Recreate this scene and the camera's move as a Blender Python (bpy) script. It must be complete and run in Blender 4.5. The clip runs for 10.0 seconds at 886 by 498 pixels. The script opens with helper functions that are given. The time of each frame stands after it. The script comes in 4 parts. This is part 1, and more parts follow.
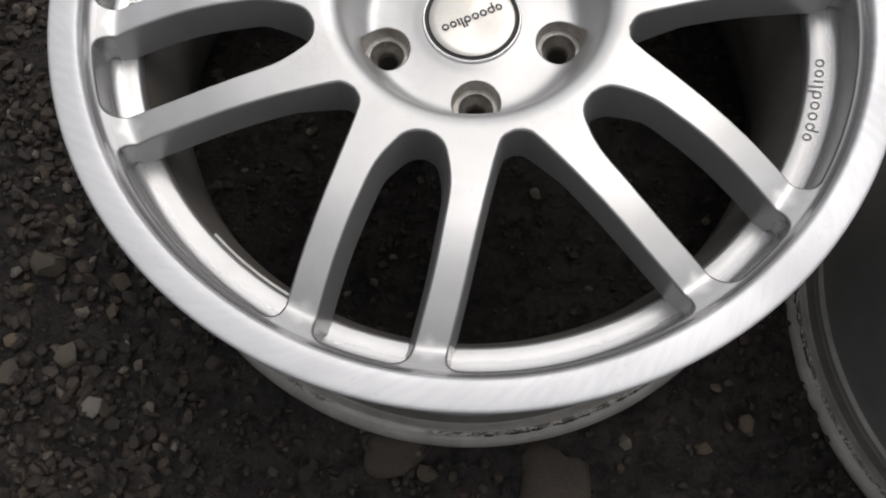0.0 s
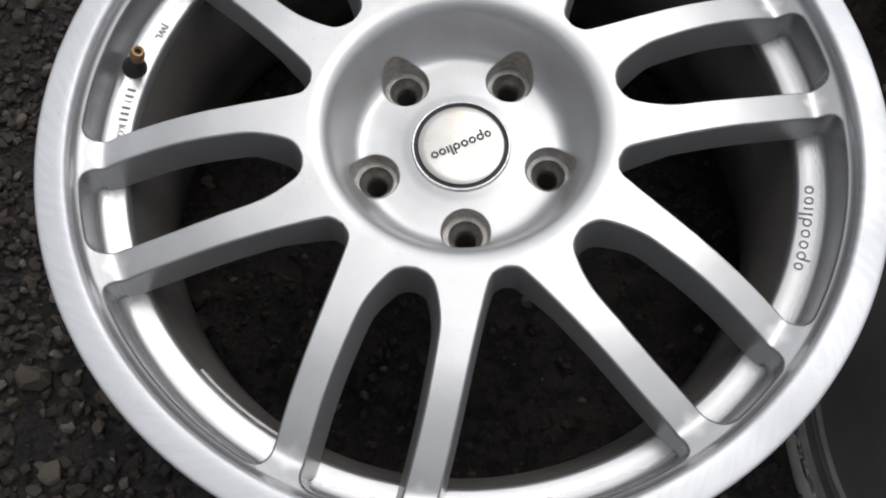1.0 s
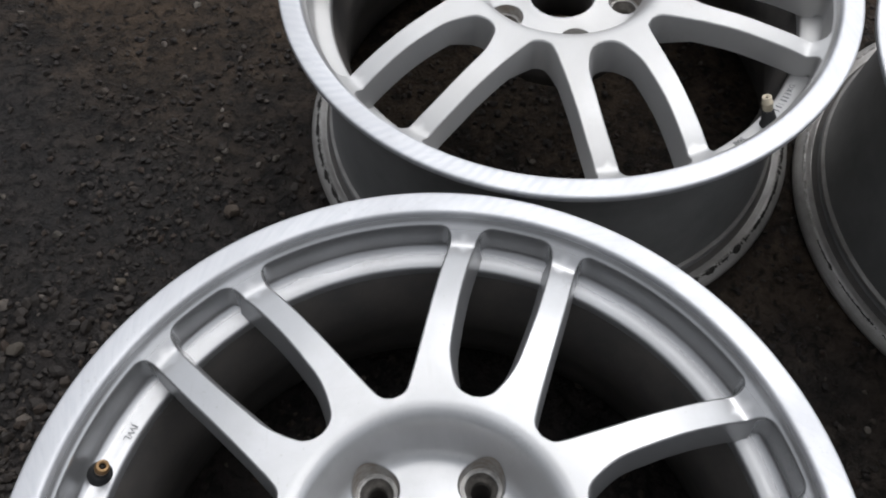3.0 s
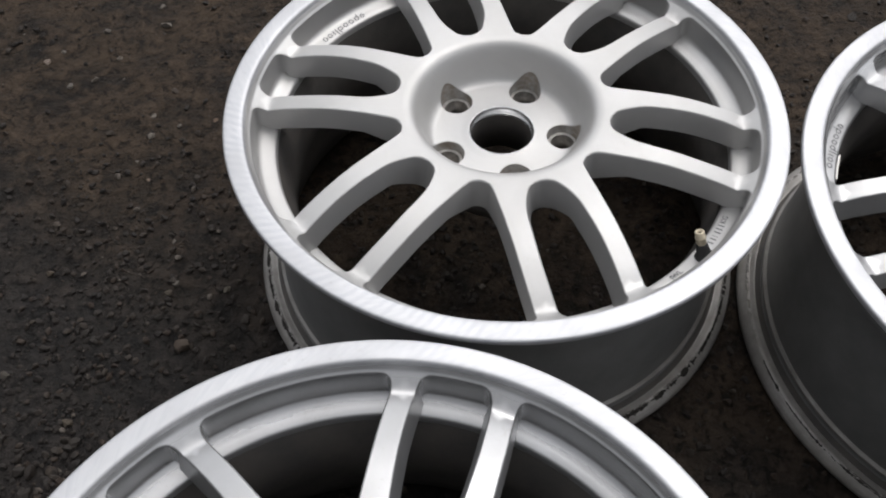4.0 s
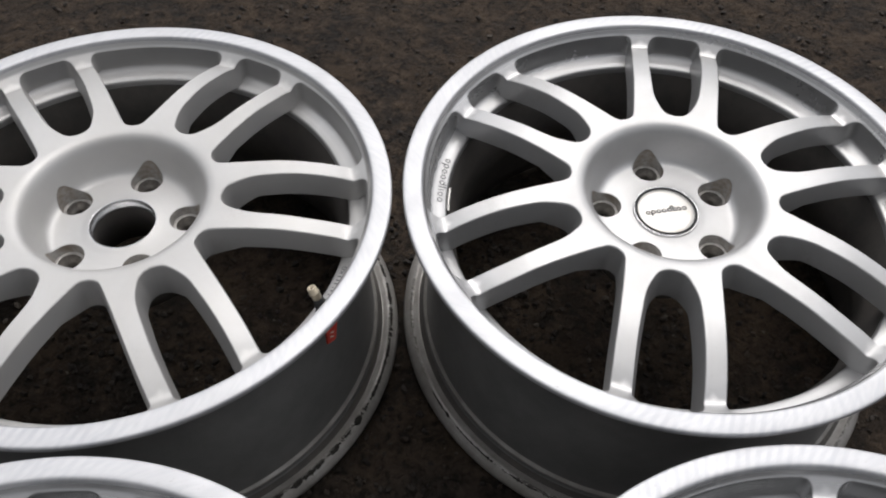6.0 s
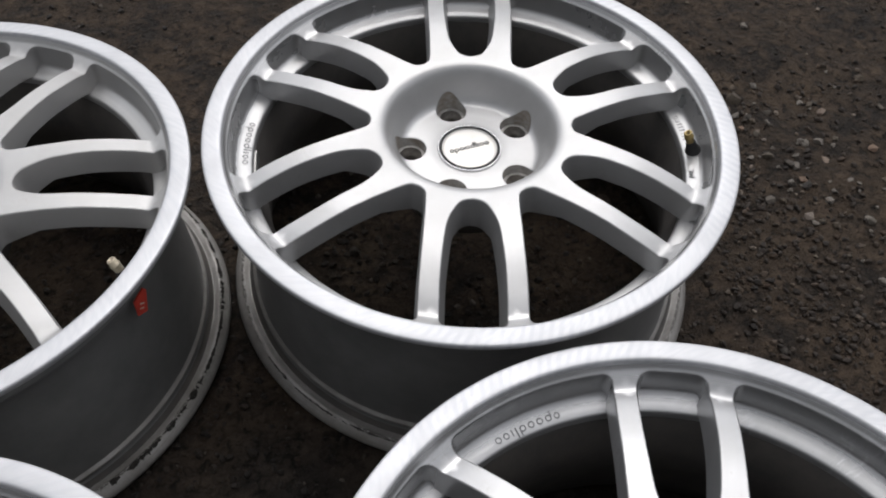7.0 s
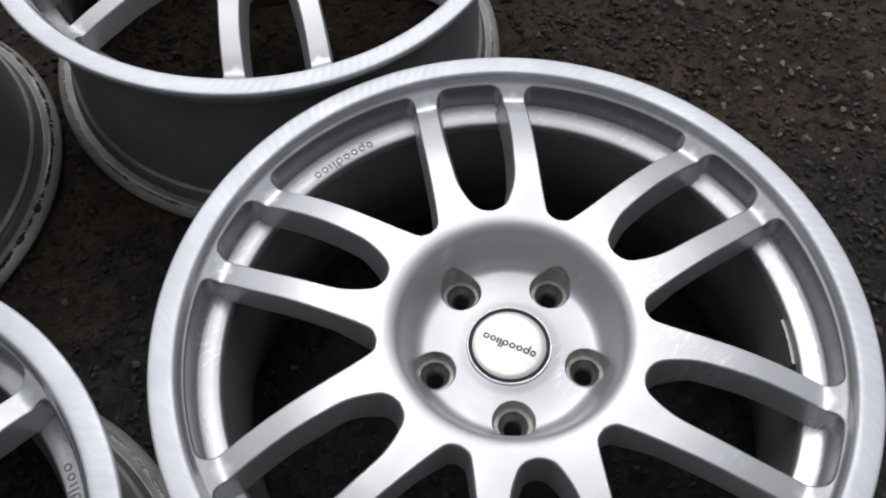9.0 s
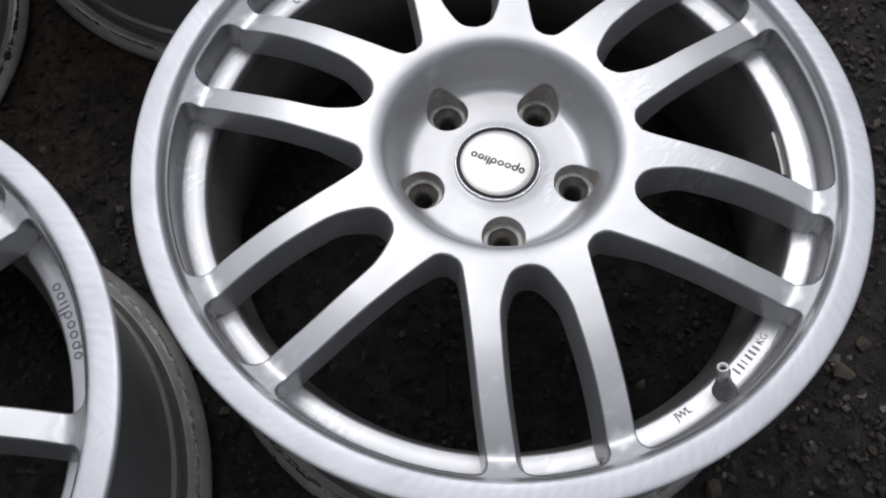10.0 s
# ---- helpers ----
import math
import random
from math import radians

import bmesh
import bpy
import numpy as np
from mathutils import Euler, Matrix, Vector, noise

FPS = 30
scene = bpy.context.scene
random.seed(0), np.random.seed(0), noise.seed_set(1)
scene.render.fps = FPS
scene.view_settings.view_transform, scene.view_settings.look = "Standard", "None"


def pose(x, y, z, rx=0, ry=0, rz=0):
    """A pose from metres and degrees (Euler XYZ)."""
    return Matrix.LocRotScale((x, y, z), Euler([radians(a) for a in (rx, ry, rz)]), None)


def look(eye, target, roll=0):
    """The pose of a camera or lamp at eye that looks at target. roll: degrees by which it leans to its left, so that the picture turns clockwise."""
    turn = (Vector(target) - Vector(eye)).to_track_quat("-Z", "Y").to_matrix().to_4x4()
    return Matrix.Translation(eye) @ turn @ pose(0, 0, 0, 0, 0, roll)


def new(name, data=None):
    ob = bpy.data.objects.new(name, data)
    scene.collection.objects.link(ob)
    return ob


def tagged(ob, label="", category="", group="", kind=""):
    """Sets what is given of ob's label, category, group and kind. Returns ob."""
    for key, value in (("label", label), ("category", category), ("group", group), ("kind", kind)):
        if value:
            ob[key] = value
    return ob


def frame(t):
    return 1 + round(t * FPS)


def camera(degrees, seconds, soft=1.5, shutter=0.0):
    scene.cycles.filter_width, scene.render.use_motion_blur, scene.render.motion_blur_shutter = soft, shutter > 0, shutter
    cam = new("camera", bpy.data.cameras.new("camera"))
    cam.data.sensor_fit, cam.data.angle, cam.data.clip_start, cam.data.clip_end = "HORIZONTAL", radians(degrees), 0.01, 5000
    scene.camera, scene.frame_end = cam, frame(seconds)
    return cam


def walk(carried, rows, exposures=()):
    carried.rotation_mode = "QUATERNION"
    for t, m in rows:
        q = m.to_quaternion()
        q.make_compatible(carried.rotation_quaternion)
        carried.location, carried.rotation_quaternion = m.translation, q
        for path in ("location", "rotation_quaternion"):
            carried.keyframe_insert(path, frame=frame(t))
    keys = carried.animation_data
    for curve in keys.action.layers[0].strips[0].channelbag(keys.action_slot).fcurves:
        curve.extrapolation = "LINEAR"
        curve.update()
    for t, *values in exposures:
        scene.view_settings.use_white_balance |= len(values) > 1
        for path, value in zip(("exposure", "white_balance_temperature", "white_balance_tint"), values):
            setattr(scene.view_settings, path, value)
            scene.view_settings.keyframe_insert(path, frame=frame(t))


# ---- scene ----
cam = camera(53.70, 10.0, 2.0)
ROWS = [
    (0.0, -0.0238, -0.2845, 0.6739, 15.31, 0.60, -2.17),
    (0.5, -0.0177, -0.2584, 0.6793, 16.68, 0.40, -2.66),
    (1.0, -0.0192, -0.2331, 0.6836, 18.17, 0.32, -2.62),
    (1.5, -0.0188, -0.2039, 0.6896, 20.82, 0.34, -2.41),
    (2.0, -0.0164, -0.1685, 0.6984, 23.72, 0.38, -2.77),
    (2.5, -0.0076, -0.1361, 0.7142, 27.27, 0.31, -2.65),
    (3.0, 0.0033, -0.1096, 0.7326, 30.79, 0.30, -3.23),
    (4.5, 0.0678, -0.0713, 0.7747, 37.91, -0.49, -7.69),
    (5.0, 0.1169, -0.0779, 0.7820, 39.23, -0.98, -11.68),
    (5.5, 0.1640, -0.0911, 0.7870, 39.88, -1.39, -16.33),
    (7.0, 0.2729, -0.1972, 0.7586, 40.53, -1.29, -30.30),
    (7.5, 0.2831, -0.2320, 0.7564, 39.31, -1.19, -34.60),
    (8.0, 0.2832, -0.2721, 0.7536, 37.24, -1.08, -37.31),
    (8.5, 0.2816, -0.3067, 0.7528, 34.50, -0.75, -40.16),
    (9.0, 0.2691, -0.3311, 0.7389, 31.65, -0.42, -42.06),
    (9.5, 0.2545, -0.3519, 0.7210, 27.63, -0.11, -42.90),
    (10.0, 0.2367, -0.3645, 0.7038, 25.08, -0.54, -43.80),
]
EXPOSURES = [(0.0, -0.04, 6550, 11), (1.5, 0.09, 6170, 10), (2.5, 0.12, 6120, 10), (5.0, 0.12, 6470, 11), (7.0, -0.03, 6320, 11), (8.5, -0.09, 6170, 12), (10.0, -0.21, 6050, 12)]
walk(cam, [(t, pose(x, y, z, rx, ry, rz)) for t, x, y, z, rx, ry, rz in ROWS], EXPOSURES)

# ---------------------------------------------------------------- light
SUN_ELEVATION, SUN_TURN = 62.0, 35.0
world = bpy.data.worlds.new("overcast_sky")
scene.world = world
world.use_nodes = True
wn, wl = world.node_tree.nodes, world.node_tree.links
sky = wn.new("ShaderNodeTexSky")
sky.sky_type, sky.sun_disc = "NISHITA", False
sky.sun_elevation, sky.sun_rotation = radians(SUN_ELEVATION), radians(SUN_TURN)
sky.air_density, sky.dust_density, sky.ozone_density = 1.0, 6.0, 1.0
soft_sky = wn.new("ShaderNodeHueSaturation")
soft_sky.inputs["Saturation"].default_value = 0.25
wl.new(sky.outputs[0], soft_sky.inputs["Color"])
even_sky = wn.new("ShaderNodeMix")
even_sky.data_type = "RGBA"
even_sky.inputs[0].default_value = 0.45
even_sky.inputs[7].default_value = (5.5, 5.55, 5.65, 1)
wl.new(soft_sky.outputs[0], even_sky.inputs[6])
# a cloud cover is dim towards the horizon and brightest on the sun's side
az, el = radians(SUN_TURN), radians(SUN_ELEVATION)
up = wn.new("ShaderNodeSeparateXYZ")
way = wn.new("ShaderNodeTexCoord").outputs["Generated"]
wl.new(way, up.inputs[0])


def sky_ramp(fac, *stops):
    ramp = wn.new("ShaderNodeValToRGB")
    wl.new(fac, ramp.inputs[0])
    while len(ramp.color_ramp.elements) < len(stops):
        ramp.color_ramp.elements.new(0.5)
    for stop, (at, value) in zip(ramp.color_ramp.elements, stops):
        stop.position, stop.color = at, (value, value, value, 1)
    return ramp.outputs[0]


def sky_times(a, b):
    mix = wn.new("ShaderNodeMix")
    mix.data_type, mix.blend_type = "RGBA", "MULTIPLY"
    mix.inputs[0].default_value = 1.0
    wl.new(a, mix.inputs[6])
    wl.new(b, mix.inputs[7])
    return mix.outputs[2]


side = wn.new("ShaderNodeVectorMath")
side.operation = "DOT_PRODUCT"
wl.new(way, side.inputs[0])
side.inputs[1].default_value = (0.5 * math.sin(az), 0.5 * math.cos(az), 0.0)
half = wn.new("ShaderNodeMath")
half.inputs[1].default_value = 0.5
wl.new(side.outputs["Value"], half.inputs[0])
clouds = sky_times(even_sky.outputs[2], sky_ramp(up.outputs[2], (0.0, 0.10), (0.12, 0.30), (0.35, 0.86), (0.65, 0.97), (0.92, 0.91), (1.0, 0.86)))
clouds = sky_times(clouds, sky_ramp(half.outputs[0], (0.05, 0.44), (0.30, 0.60), (0.48, 0.85), (0.65, 0.99), (0.9, 1.03)))
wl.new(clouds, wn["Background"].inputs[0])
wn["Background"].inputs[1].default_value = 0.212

sun_data = bpy.data.lights.new("sun", "SUN")
sun_data.energy, sun_data.angle, sun_data.color = 0.14, radians(110), (1.0, 0.98, 0.95)
sun = new("sun", sun_data)
sun.matrix_world = look((math.sin(az) * math.cos(el) * 10, math.cos(az) * math.cos(el) * 10, math.sin(el) * 10), (0, 0, 0))


# ---------------------------------------------------------------- materials
class Mat:
    """A node material with short ways to add nodes."""

    def __init__(self, name):
        self.m = bpy.data.materials.new(name)
        self.m.use_nodes = True
        self.n, self.l = self.m.node_tree.nodes, self.m.node_tree.links
        self.b = self.n["Principled BSDF"]
        self.co = self.n.new("ShaderNodeTexCoord").outputs["Object"]
        self.spot = self.n.new("ShaderNodeNewGeometry").outputs["Position"]

    def put(self, value, socket):
        if hasattr(value, "is_linked"):
            self.l.new(value, socket)
        else:
            socket.default_value = value

    def set(self, **kw):
        for k, v in kw.items():
            self.put(v, self.b.inputs[k.replace("_", " ")])
        return self

    def noise(self, scale, detail=4.0, rough=0.55, co=None, distortion=0.0):
        t = self.n.new("ShaderNodeTexNoise")
        t.inputs["Scale"].default_value, t.inputs["Detail"].default_value = scale, detail
        t.inputs["Roughness"].default_value, t.inputs["Distortion"].default_value = rough, distortion
        self.l.new(co or self.co, t.inputs["Vector"])
        return t.outputs["Fac"]

    def ramp(self, fac, *stops):
        r = self.n.new("ShaderNodeValToRGB")
        self.put(fac, r.inputs[0])
        el = r.color_ramp.elements
        while len(el) < len(stops):
            el.new(0.5)
        for e, (p, c) in zip(el, stops):
            e.position = p
            e.color = (*((c, c, c) if isinstance(c, (int, float)) else c), 1)
        return r.outputs[0]

    def mix(self, fac, a, b, kind="MIX"):
        x = self.n.new("ShaderNodeMix")
        x.data_type, x.blend_type = "RGBA", kind
        for v, s in ((fac, x.inputs[0]), (a, x.inputs[6]), (b, x.inputs[7])):
            if not hasattr(v, "is_linked") and s.type == "RGBA":
                v = (*((v, v, v) if isinstance(v, (int, float)) else v), 1)
            self.put(v, s)
        return x.outputs[2]

    def math(self, op, a, b=0.0):
        x = self.n.new("ShaderNodeMath")
        x.operation = op
        self.put(a, x.inputs[0])
        self.put(b, x.inputs[1])
        return x.outputs[0]

    def polar(self, turns, radial):
        """Coordinates that run round the z axis and outwards."""
        s = self.n.new("ShaderNodeSeparateXYZ")
        self.l.new(self.co, s.inputs[0])
        a = self.math("ARCTAN2", s.outputs[1], s.outputs[0])
        r = self.math("POWER", self.math("ADD", self.math("MULTIPLY", s.outputs[0], s.outputs[0]), self.math("MULTIPLY", s.outputs[1], s.outputs[1])), 0.5)
        c = self.n.new("ShaderNodeCombineXYZ")
        self.l.new(self.math("MULTIPLY", a, turns), c.inputs[0])
        self.l.new(self.math("MULTIPLY", r, radial), c.inputs[1])
        return c.outputs[0]

    def stretched(self, co, x, y, z):
        """Coordinates stretched along each axis."""
        v = self.n.new("ShaderNodeVectorMath")
        v.operation = "MULTIPLY"
        self.l.new(co, v.inputs[0])
        v.inputs[1].default_value = (x, y, z)
        return v.outputs[0]

    def bump(self, height, strength=0.2, distance=0.001, base=None):
        x = self.n.new("ShaderNodeBump")
        x.inputs["Strength"].default_value, x.inputs["Distance"].default_value = strength, distance
        self.l.new(height, x.inputs["Height"])
        if base:
            self.l.new(base, x.inputs["Normal"])
        self.l.new(x.outputs[0], self.b.inputs["Normal"])
        return x.outputs[0]


def silver_paint(name, film, worn=0.0):
    """Silver wheel paint: fine flake under a worn clear coat, faint stains, grey rubbed places; film: how much dry dust lies on it; worn: how bright it is scraped."""
    k = Mat(name)
    grain, stain = k.noise(900, 2), k.noise(22, 5, 0.6, co=k.spot)
    col = k.mix(k.ramp(stain, (0.35, 0.0), (0.7, 1.0)), (0.455, 0.453, 0.450), (0.500, 0.500, 0.503))
    rub = k.math("MULTIPLY", k.ramp(k.noise(170, 6, 0.75, co=k.spot, distortion=2.0), (0.50, 0.0), (0.60, 1.0)), k.ramp(k.noise(15, 3, 0.6, co=k.spot), (0.60, 0.0), (0.70, 1.0)))
    col = k.mix(k.math("MULTIPLY", rub, 0.55), col, (0.36, 0.345, 0.325))
    haze = k.noise(8, 6, 0.65, co=k.spot, distortion=0.8)
    col = k.mix(k.ramp(haze, (0.40, 0.40), (0.62, 0.0)), col, (0.36, 0.357, 0.351))
    for x, y in ((420, 16), (30, 380)):
        line = k.ramp(k.noise(1.0, 2, 0.5, co=k.stretched(k.spot, x, y, 30), distortion=0.25), (0.66, 0.0), (0.70, 1.0))
        rubbed = k.ramp(k.noise(11 + x / 100, 3, 0.6, co=k.spot), (0.48, 0.0), (0.62, 1.0))
        col = k.mix(k.math("MULTIPLY", k.math("MULTIPLY", line, rubbed), 0.25), col, (0.38, 0.37, 0.355))
    speck = k.ramp(k.noise(330, 2, 0.5, co=k.spot), (0.70, 0.0), (0.76, 1.0))
    col = k.mix(k.math("MULTIPLY", speck, 0.30), col, (0.27, 0.25, 0.22))
    scrape = k.ramp(k.noise(1.0, 4, 0.65, co=k.stretched(k.spot, 70, 260, 70), distortion=0.6), (0.50, 0.0), (0.62, 1.0))
    where = k.ramp(k.noise(13, 3, 0.55, co=k.spot), (0.54, 0.0), (0.62, 1.0))
    col = k.mix(k.math("MULTIPLY", k.math("MULTIPLY", scrape, where), worn), col, (0.70, 0.70, 0.71))
    dust = k.ramp(k.noise(12, 5, 0.65, co=k.spot), (0.30, 0.45 * film), (0.70, film))
    col = k.mix(dust, col, (0.53, 0.515, 0.49))
    # the proud face is scuffed dull; the pockets, and most of all the groove inside the lip, keep their clear coat
    at = k.n.new("ShaderNodeSeparateXYZ")
    k.l.new(k.co, at.inputs[0])
    r = k.math("POWER", k.math("ADD", k.math("MULTIPLY", at.outputs[0], at.outputs[0]), k.math("MULTIPLY", at.outputs[1], at.outputs[1])), 0.5)
    scuffed = k.ramp(k.math("ADD", k.math("MULTIPLY", at.outputs[2], 20.0), 1.0), (0.66, 0.0), (0.84, 1.0))
    sheltered = k.ramp(k.math("MULTIPLY", r, 4.0), (0.0, 0.0), (0.36, 0.0), (0.42, 0.5), (0.86, 0.5), (0.895, 1.0), (1.0, 1.0))
    kept = k.math("MULTIPLY", sheltered, k.math("SUBTRACT", 1.0, k.math("MULTIPLY", scuffed, k.ramp(k.math("MULTIPLY", r, 4.0), (0.89, 1.0), (0.905, 0.0)))))
    rough = k.math("SUBTRACT", k.math("ADD", k.ramp(haze, (0.35, 0.41), (0.65, 0.36)), k.math("MULTIPLY", scuffed, -0.02)), k.math("MULTIPLY", kept, 0.15))
    k.set(Base_Color=col, Metallic=k.math("SUBTRACT", 0.70, k.math("MULTIPLY", dust, 0.35)), Roughness=k.math("ADD", rough, k.math("MULTIPLY", dust, 0.25)))
    k.bump(grain, 0.08, 0.0004)
    return k.m


def machined_metal():
    """The turned lip: bright metal with slanting chatter bars in places, soft smears and small nicks."""
    k = Mat("machined_metal")
    sp = k.n.new("ShaderNodeSeparateXYZ")
    k.l.new(k.polar(1, 1), sp.inputs[0])
    phase = k.math("ADD", k.math("MULTIPLY", sp.outputs[0], 185.0), k.math("MULTIPLY", sp.outputs[1], 380.0))
    phase = k.math("ADD", phase, k.math("MULTIPLY", k.noise(22, 2, co=k.spot), 5.0))
    wave = k.math("ADD", k.math("MULTIPLY", k.math("SINE", phase), 0.5), 0.5)
    place = k.ramp(k.noise(4.2, 3, 0.5, co=k.spot), (0.50, 0.0), (0.62, 1.0))
    bars = k.math("MULTIPLY", k.math("MULTIPLY", k.ramp(wave, (0.25, 0.0), (0.80, 1.0)), place), k.ramp(k.noise(70, 3, co=k.spot), (0.35, 0.2), (0.6, 1.0)))
    cv = k.n.new("ShaderNodeCombineXYZ")
    k.l.new(k.math("ADD", k.math("MULTIPLY", sp.outputs[0], 40.0), k.math("MULTIPLY", sp.outputs[1], 220.0)), cv.inputs[0])
    k.l.new(k.math("MULTIPLY", sp.outputs[1], 50.0), cv.inputs[1])
    smear = k.noise(1.0, 4, 0.6, co=cv.outputs[0], distortion=0.4)
    blotch = k.noise(20, 4, co=k.spot)
    nick = k.math("MULTIPLY", k.ramp(k.noise(260, 4, 0.7, co=k.spot), (0.60, 0.0), (0.68, 1.0)), k.ramp(k.noise(14, 3, co=k.spot), (0.50, 0.0), (0.68, 1.0)))
    col = k.mix(k.math("MULTIPLY", bars, 0.42), (0.56, 0.56, 0.568), (0.385, 0.395, 0.43))
    col = k.mix(k.ramp(smear, (0.36, 0.5), (0.56, 0.0)), col, (0.465, 0.475, 0.495))
    col = k.mix(k.ramp(blotch, (0.48, 0.0), (0.68, 0.6)), col, (0.49, 0.49, 0.50))
    col = k.mix(k.math("MULTIPLY", nick, 0.6), col, (0.36, 0.35, 0.34))
    k.set(Base_Color=col, Metallic=0.6, Roughness=k.ramp(blotch, (0.3, 0.44), (0.7, 0.56)))
    k.bump(smear, 0.06, 0.0005)
    return k.m


def barrel_paint():
    """The dull outside of the rim, with grime."""
    k = Mat("barrel_paint")
    n = k.noise(14, 6, 0.65)
    col = k.mix(k.ramp(n, (0.35, 0.0), (0.7, 1.0)), (0.180, 0.178, 0.175), (0.250, 0.245, 0.238))
    k.set(Base_Color=col, Metallic=0.3, Roughness=0.5)
    k.bump(k.noise(300, 3), 0.08, 0.0005)
    return k.m


def flange_metal():
    """The inner flange: dull worn metal, with chips torn by the tyre iron along its shoulder."""
    k = Mat("flange_metal")
    sp = k.n.new("ShaderNodeSeparateXYZ")
    k.l.new(k.co, sp.inputs[0])
    r = k.math("POWER", k.math("ADD", k.math("MULTIPLY", sp.outputs[0], sp.outputs[0]), k.math("MULTIPLY", sp.outputs[1], sp.outputs[1])), 0.5)
    at = k.math("MULTIPLY", k.math("SUBTRACT", r, 0.2272), 54.0)
    shoulder = k.ramp(at, (0.0, 0.0), (0.63, 0.0), (0.68, 1.0), (0.79, 1.0), (0.85, 0.0), (1.0, 0.0))
    rough_edge = k.noise(1.0, 6, 0.8, co=k.polar(42, 420), distortion=0.8)
    where = k.ramp(k.noise(7, 3, 0.6, co=k.spot), (0.40, 0.0), (0.48, 1.0))
    chip = k.math("MULTIPLY", k.math("MULTIPLY", k.ramp(rough_edge, (0.47, 0.0), (0.50, 1.0)), shoulder), where)
    grime = k.noise(40, 5, 0.65, co=k.spot)
    lines = k.noise(1.0, 3, 0.6, co=k.polar(4, 1100))
    col = k.mix(k.ramp(grime, (0.35, 0.0), (0.7, 1.0)), (0.26, 0.246, 0.228), (0.42, 0.402, 0.378))
    col = k.mix(k.math("MULTIPLY", shoulder, 0.35), col, (0.52, 0.50, 0.475))
    col = k.mix(k.ramp(lines, (0.40, 0.50), (0.60, 0.0)), col, (0.24, 0.222, 0.20))
    col = k.mix(k.math("MULTIPLY", chip, 0.95), col, (0.06, 0.052, 0.045))
    k.set(Base_Color=col, Metallic=0.3, Roughness=0.45)
    k.bump(chip, 0.3, 0.0010)
    return k.m


def brake_dust():
    """The inside of the barrel: brake dust baked onto old paint; also the dark put into the lug bores."""
    k = Mat("brake_dust")
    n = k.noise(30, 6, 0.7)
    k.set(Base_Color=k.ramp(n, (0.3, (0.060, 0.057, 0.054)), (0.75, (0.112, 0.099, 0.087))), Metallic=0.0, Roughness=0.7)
    k.bump(k.noise(200, 4), 0.3, 0.0008)
    return k.m


def plain(name, colour, rough=0.5, metal=0.0, wear=0.25, scale=120.0, gloss=0.5):
    k = Mat(name)
    n = k.noise(scale, 4, 0.6)
    dark = tuple(c * (1 - wear) for c in colour)
    k.set(Base_Color=k.mix(k.ramp(n, (0.35, 0.0), (0.7, 1.0)), dark, colour), Roughness=rough, Metallic=metal, Specular_IOR_Level=gloss)
    k.bump(n, 0.1, 0.0004)
    return k.m


def cap_metal():
    """The brushed cover in the hub: fine rings, weather stains."""
    k = Mat("cap_metal")
    n = k.noise(1.0, 3, 0.6, co=k.polar(3, 2600))
    s = k.noise(70, 4, 0.6)
    col = k.mix(k.ramp(s, (0.5, 0.0), (0.72, 1.0)), (0.44, 0.428, 0.405), (0.40, 0.37, 0.315))
    k.set(Base_Color=col, Metallic=0.9, Roughness=0.32, Anisotropic=0.75)
    round_z = k.n.new("ShaderNodeTangent")
    round_z.direction_type, round_z.axis = "RADIAL", "Z"
    k.set(Tangent=round_z.outputs[0])
    k.bump(n, 0.06, 0.0003)
    return k.m


def earth():
    """Damp ground: black gritty soil on one side, with shade around the wheels put into its colour; brown mud beyond
    it, crumbled and rolled into gravel.
    """
    k = Mat("damp_earth")
    big, mid, fine = k.noise(3.0, 5, 0.6), k.noise(34, 6, 0.65), k.noise(260, 5, 0.7)
    crumb = k.noise(85, 5, 0.7, distortion=0.6)
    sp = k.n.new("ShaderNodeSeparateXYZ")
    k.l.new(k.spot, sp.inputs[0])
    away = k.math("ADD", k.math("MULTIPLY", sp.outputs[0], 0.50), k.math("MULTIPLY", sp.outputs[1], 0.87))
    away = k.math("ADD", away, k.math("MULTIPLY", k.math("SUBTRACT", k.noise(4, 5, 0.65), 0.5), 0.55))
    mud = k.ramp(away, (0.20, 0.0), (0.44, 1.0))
    brown = k.mix(k.ramp(k.noise(9.0, 5, 0.62, distortion=0.5), (0.38, 0.0), (0.64, 1.0)), (0.0205, 0.0166, 0.0134), (0.064, 0.0450, 0.0290))
    brown = k.mix(k.ramp(big, (0.40, 0.5), (0.60, 0.0)), brown, (0.0245, 0.0200, 0.0168))
    brown = k.mix(k.ramp(mid, (0.46, 0.0), (0.66, 1.0)), brown, (0.078, 0.057, 0.0405))
    # this near-black tone also carries the shade between and before the wheels
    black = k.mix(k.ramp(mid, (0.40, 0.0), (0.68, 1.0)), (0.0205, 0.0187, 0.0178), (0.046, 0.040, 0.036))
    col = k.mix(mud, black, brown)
    col = k.mix(k.ramp(crumb, (0.36, 0.85), (0.52, 0.0)), col, (0.0070, 0.0062, 0.0058))
    col = k.mix(k.math("MULTIPLY", k.ramp(fine, (0.58, 0.0), (0.78, 0.7)), k.math("ADD", k.math("MULTIPLY", mud, 0.6), 0.4)), col, (0.085, 0.072, 0.060))
    k.set(Base_Color=col, Roughness=k.ramp(mid, (0.3, 0.6), (0.7, 0.9)), Specular_IOR_Level=0.12)
    b = k.bump(mid, 1.0, 0.010)
    b = k.bump(crumb, 1.0, 0.006, b)
    k.bump(fine, 0.8, 0.002, b)
    return k.m


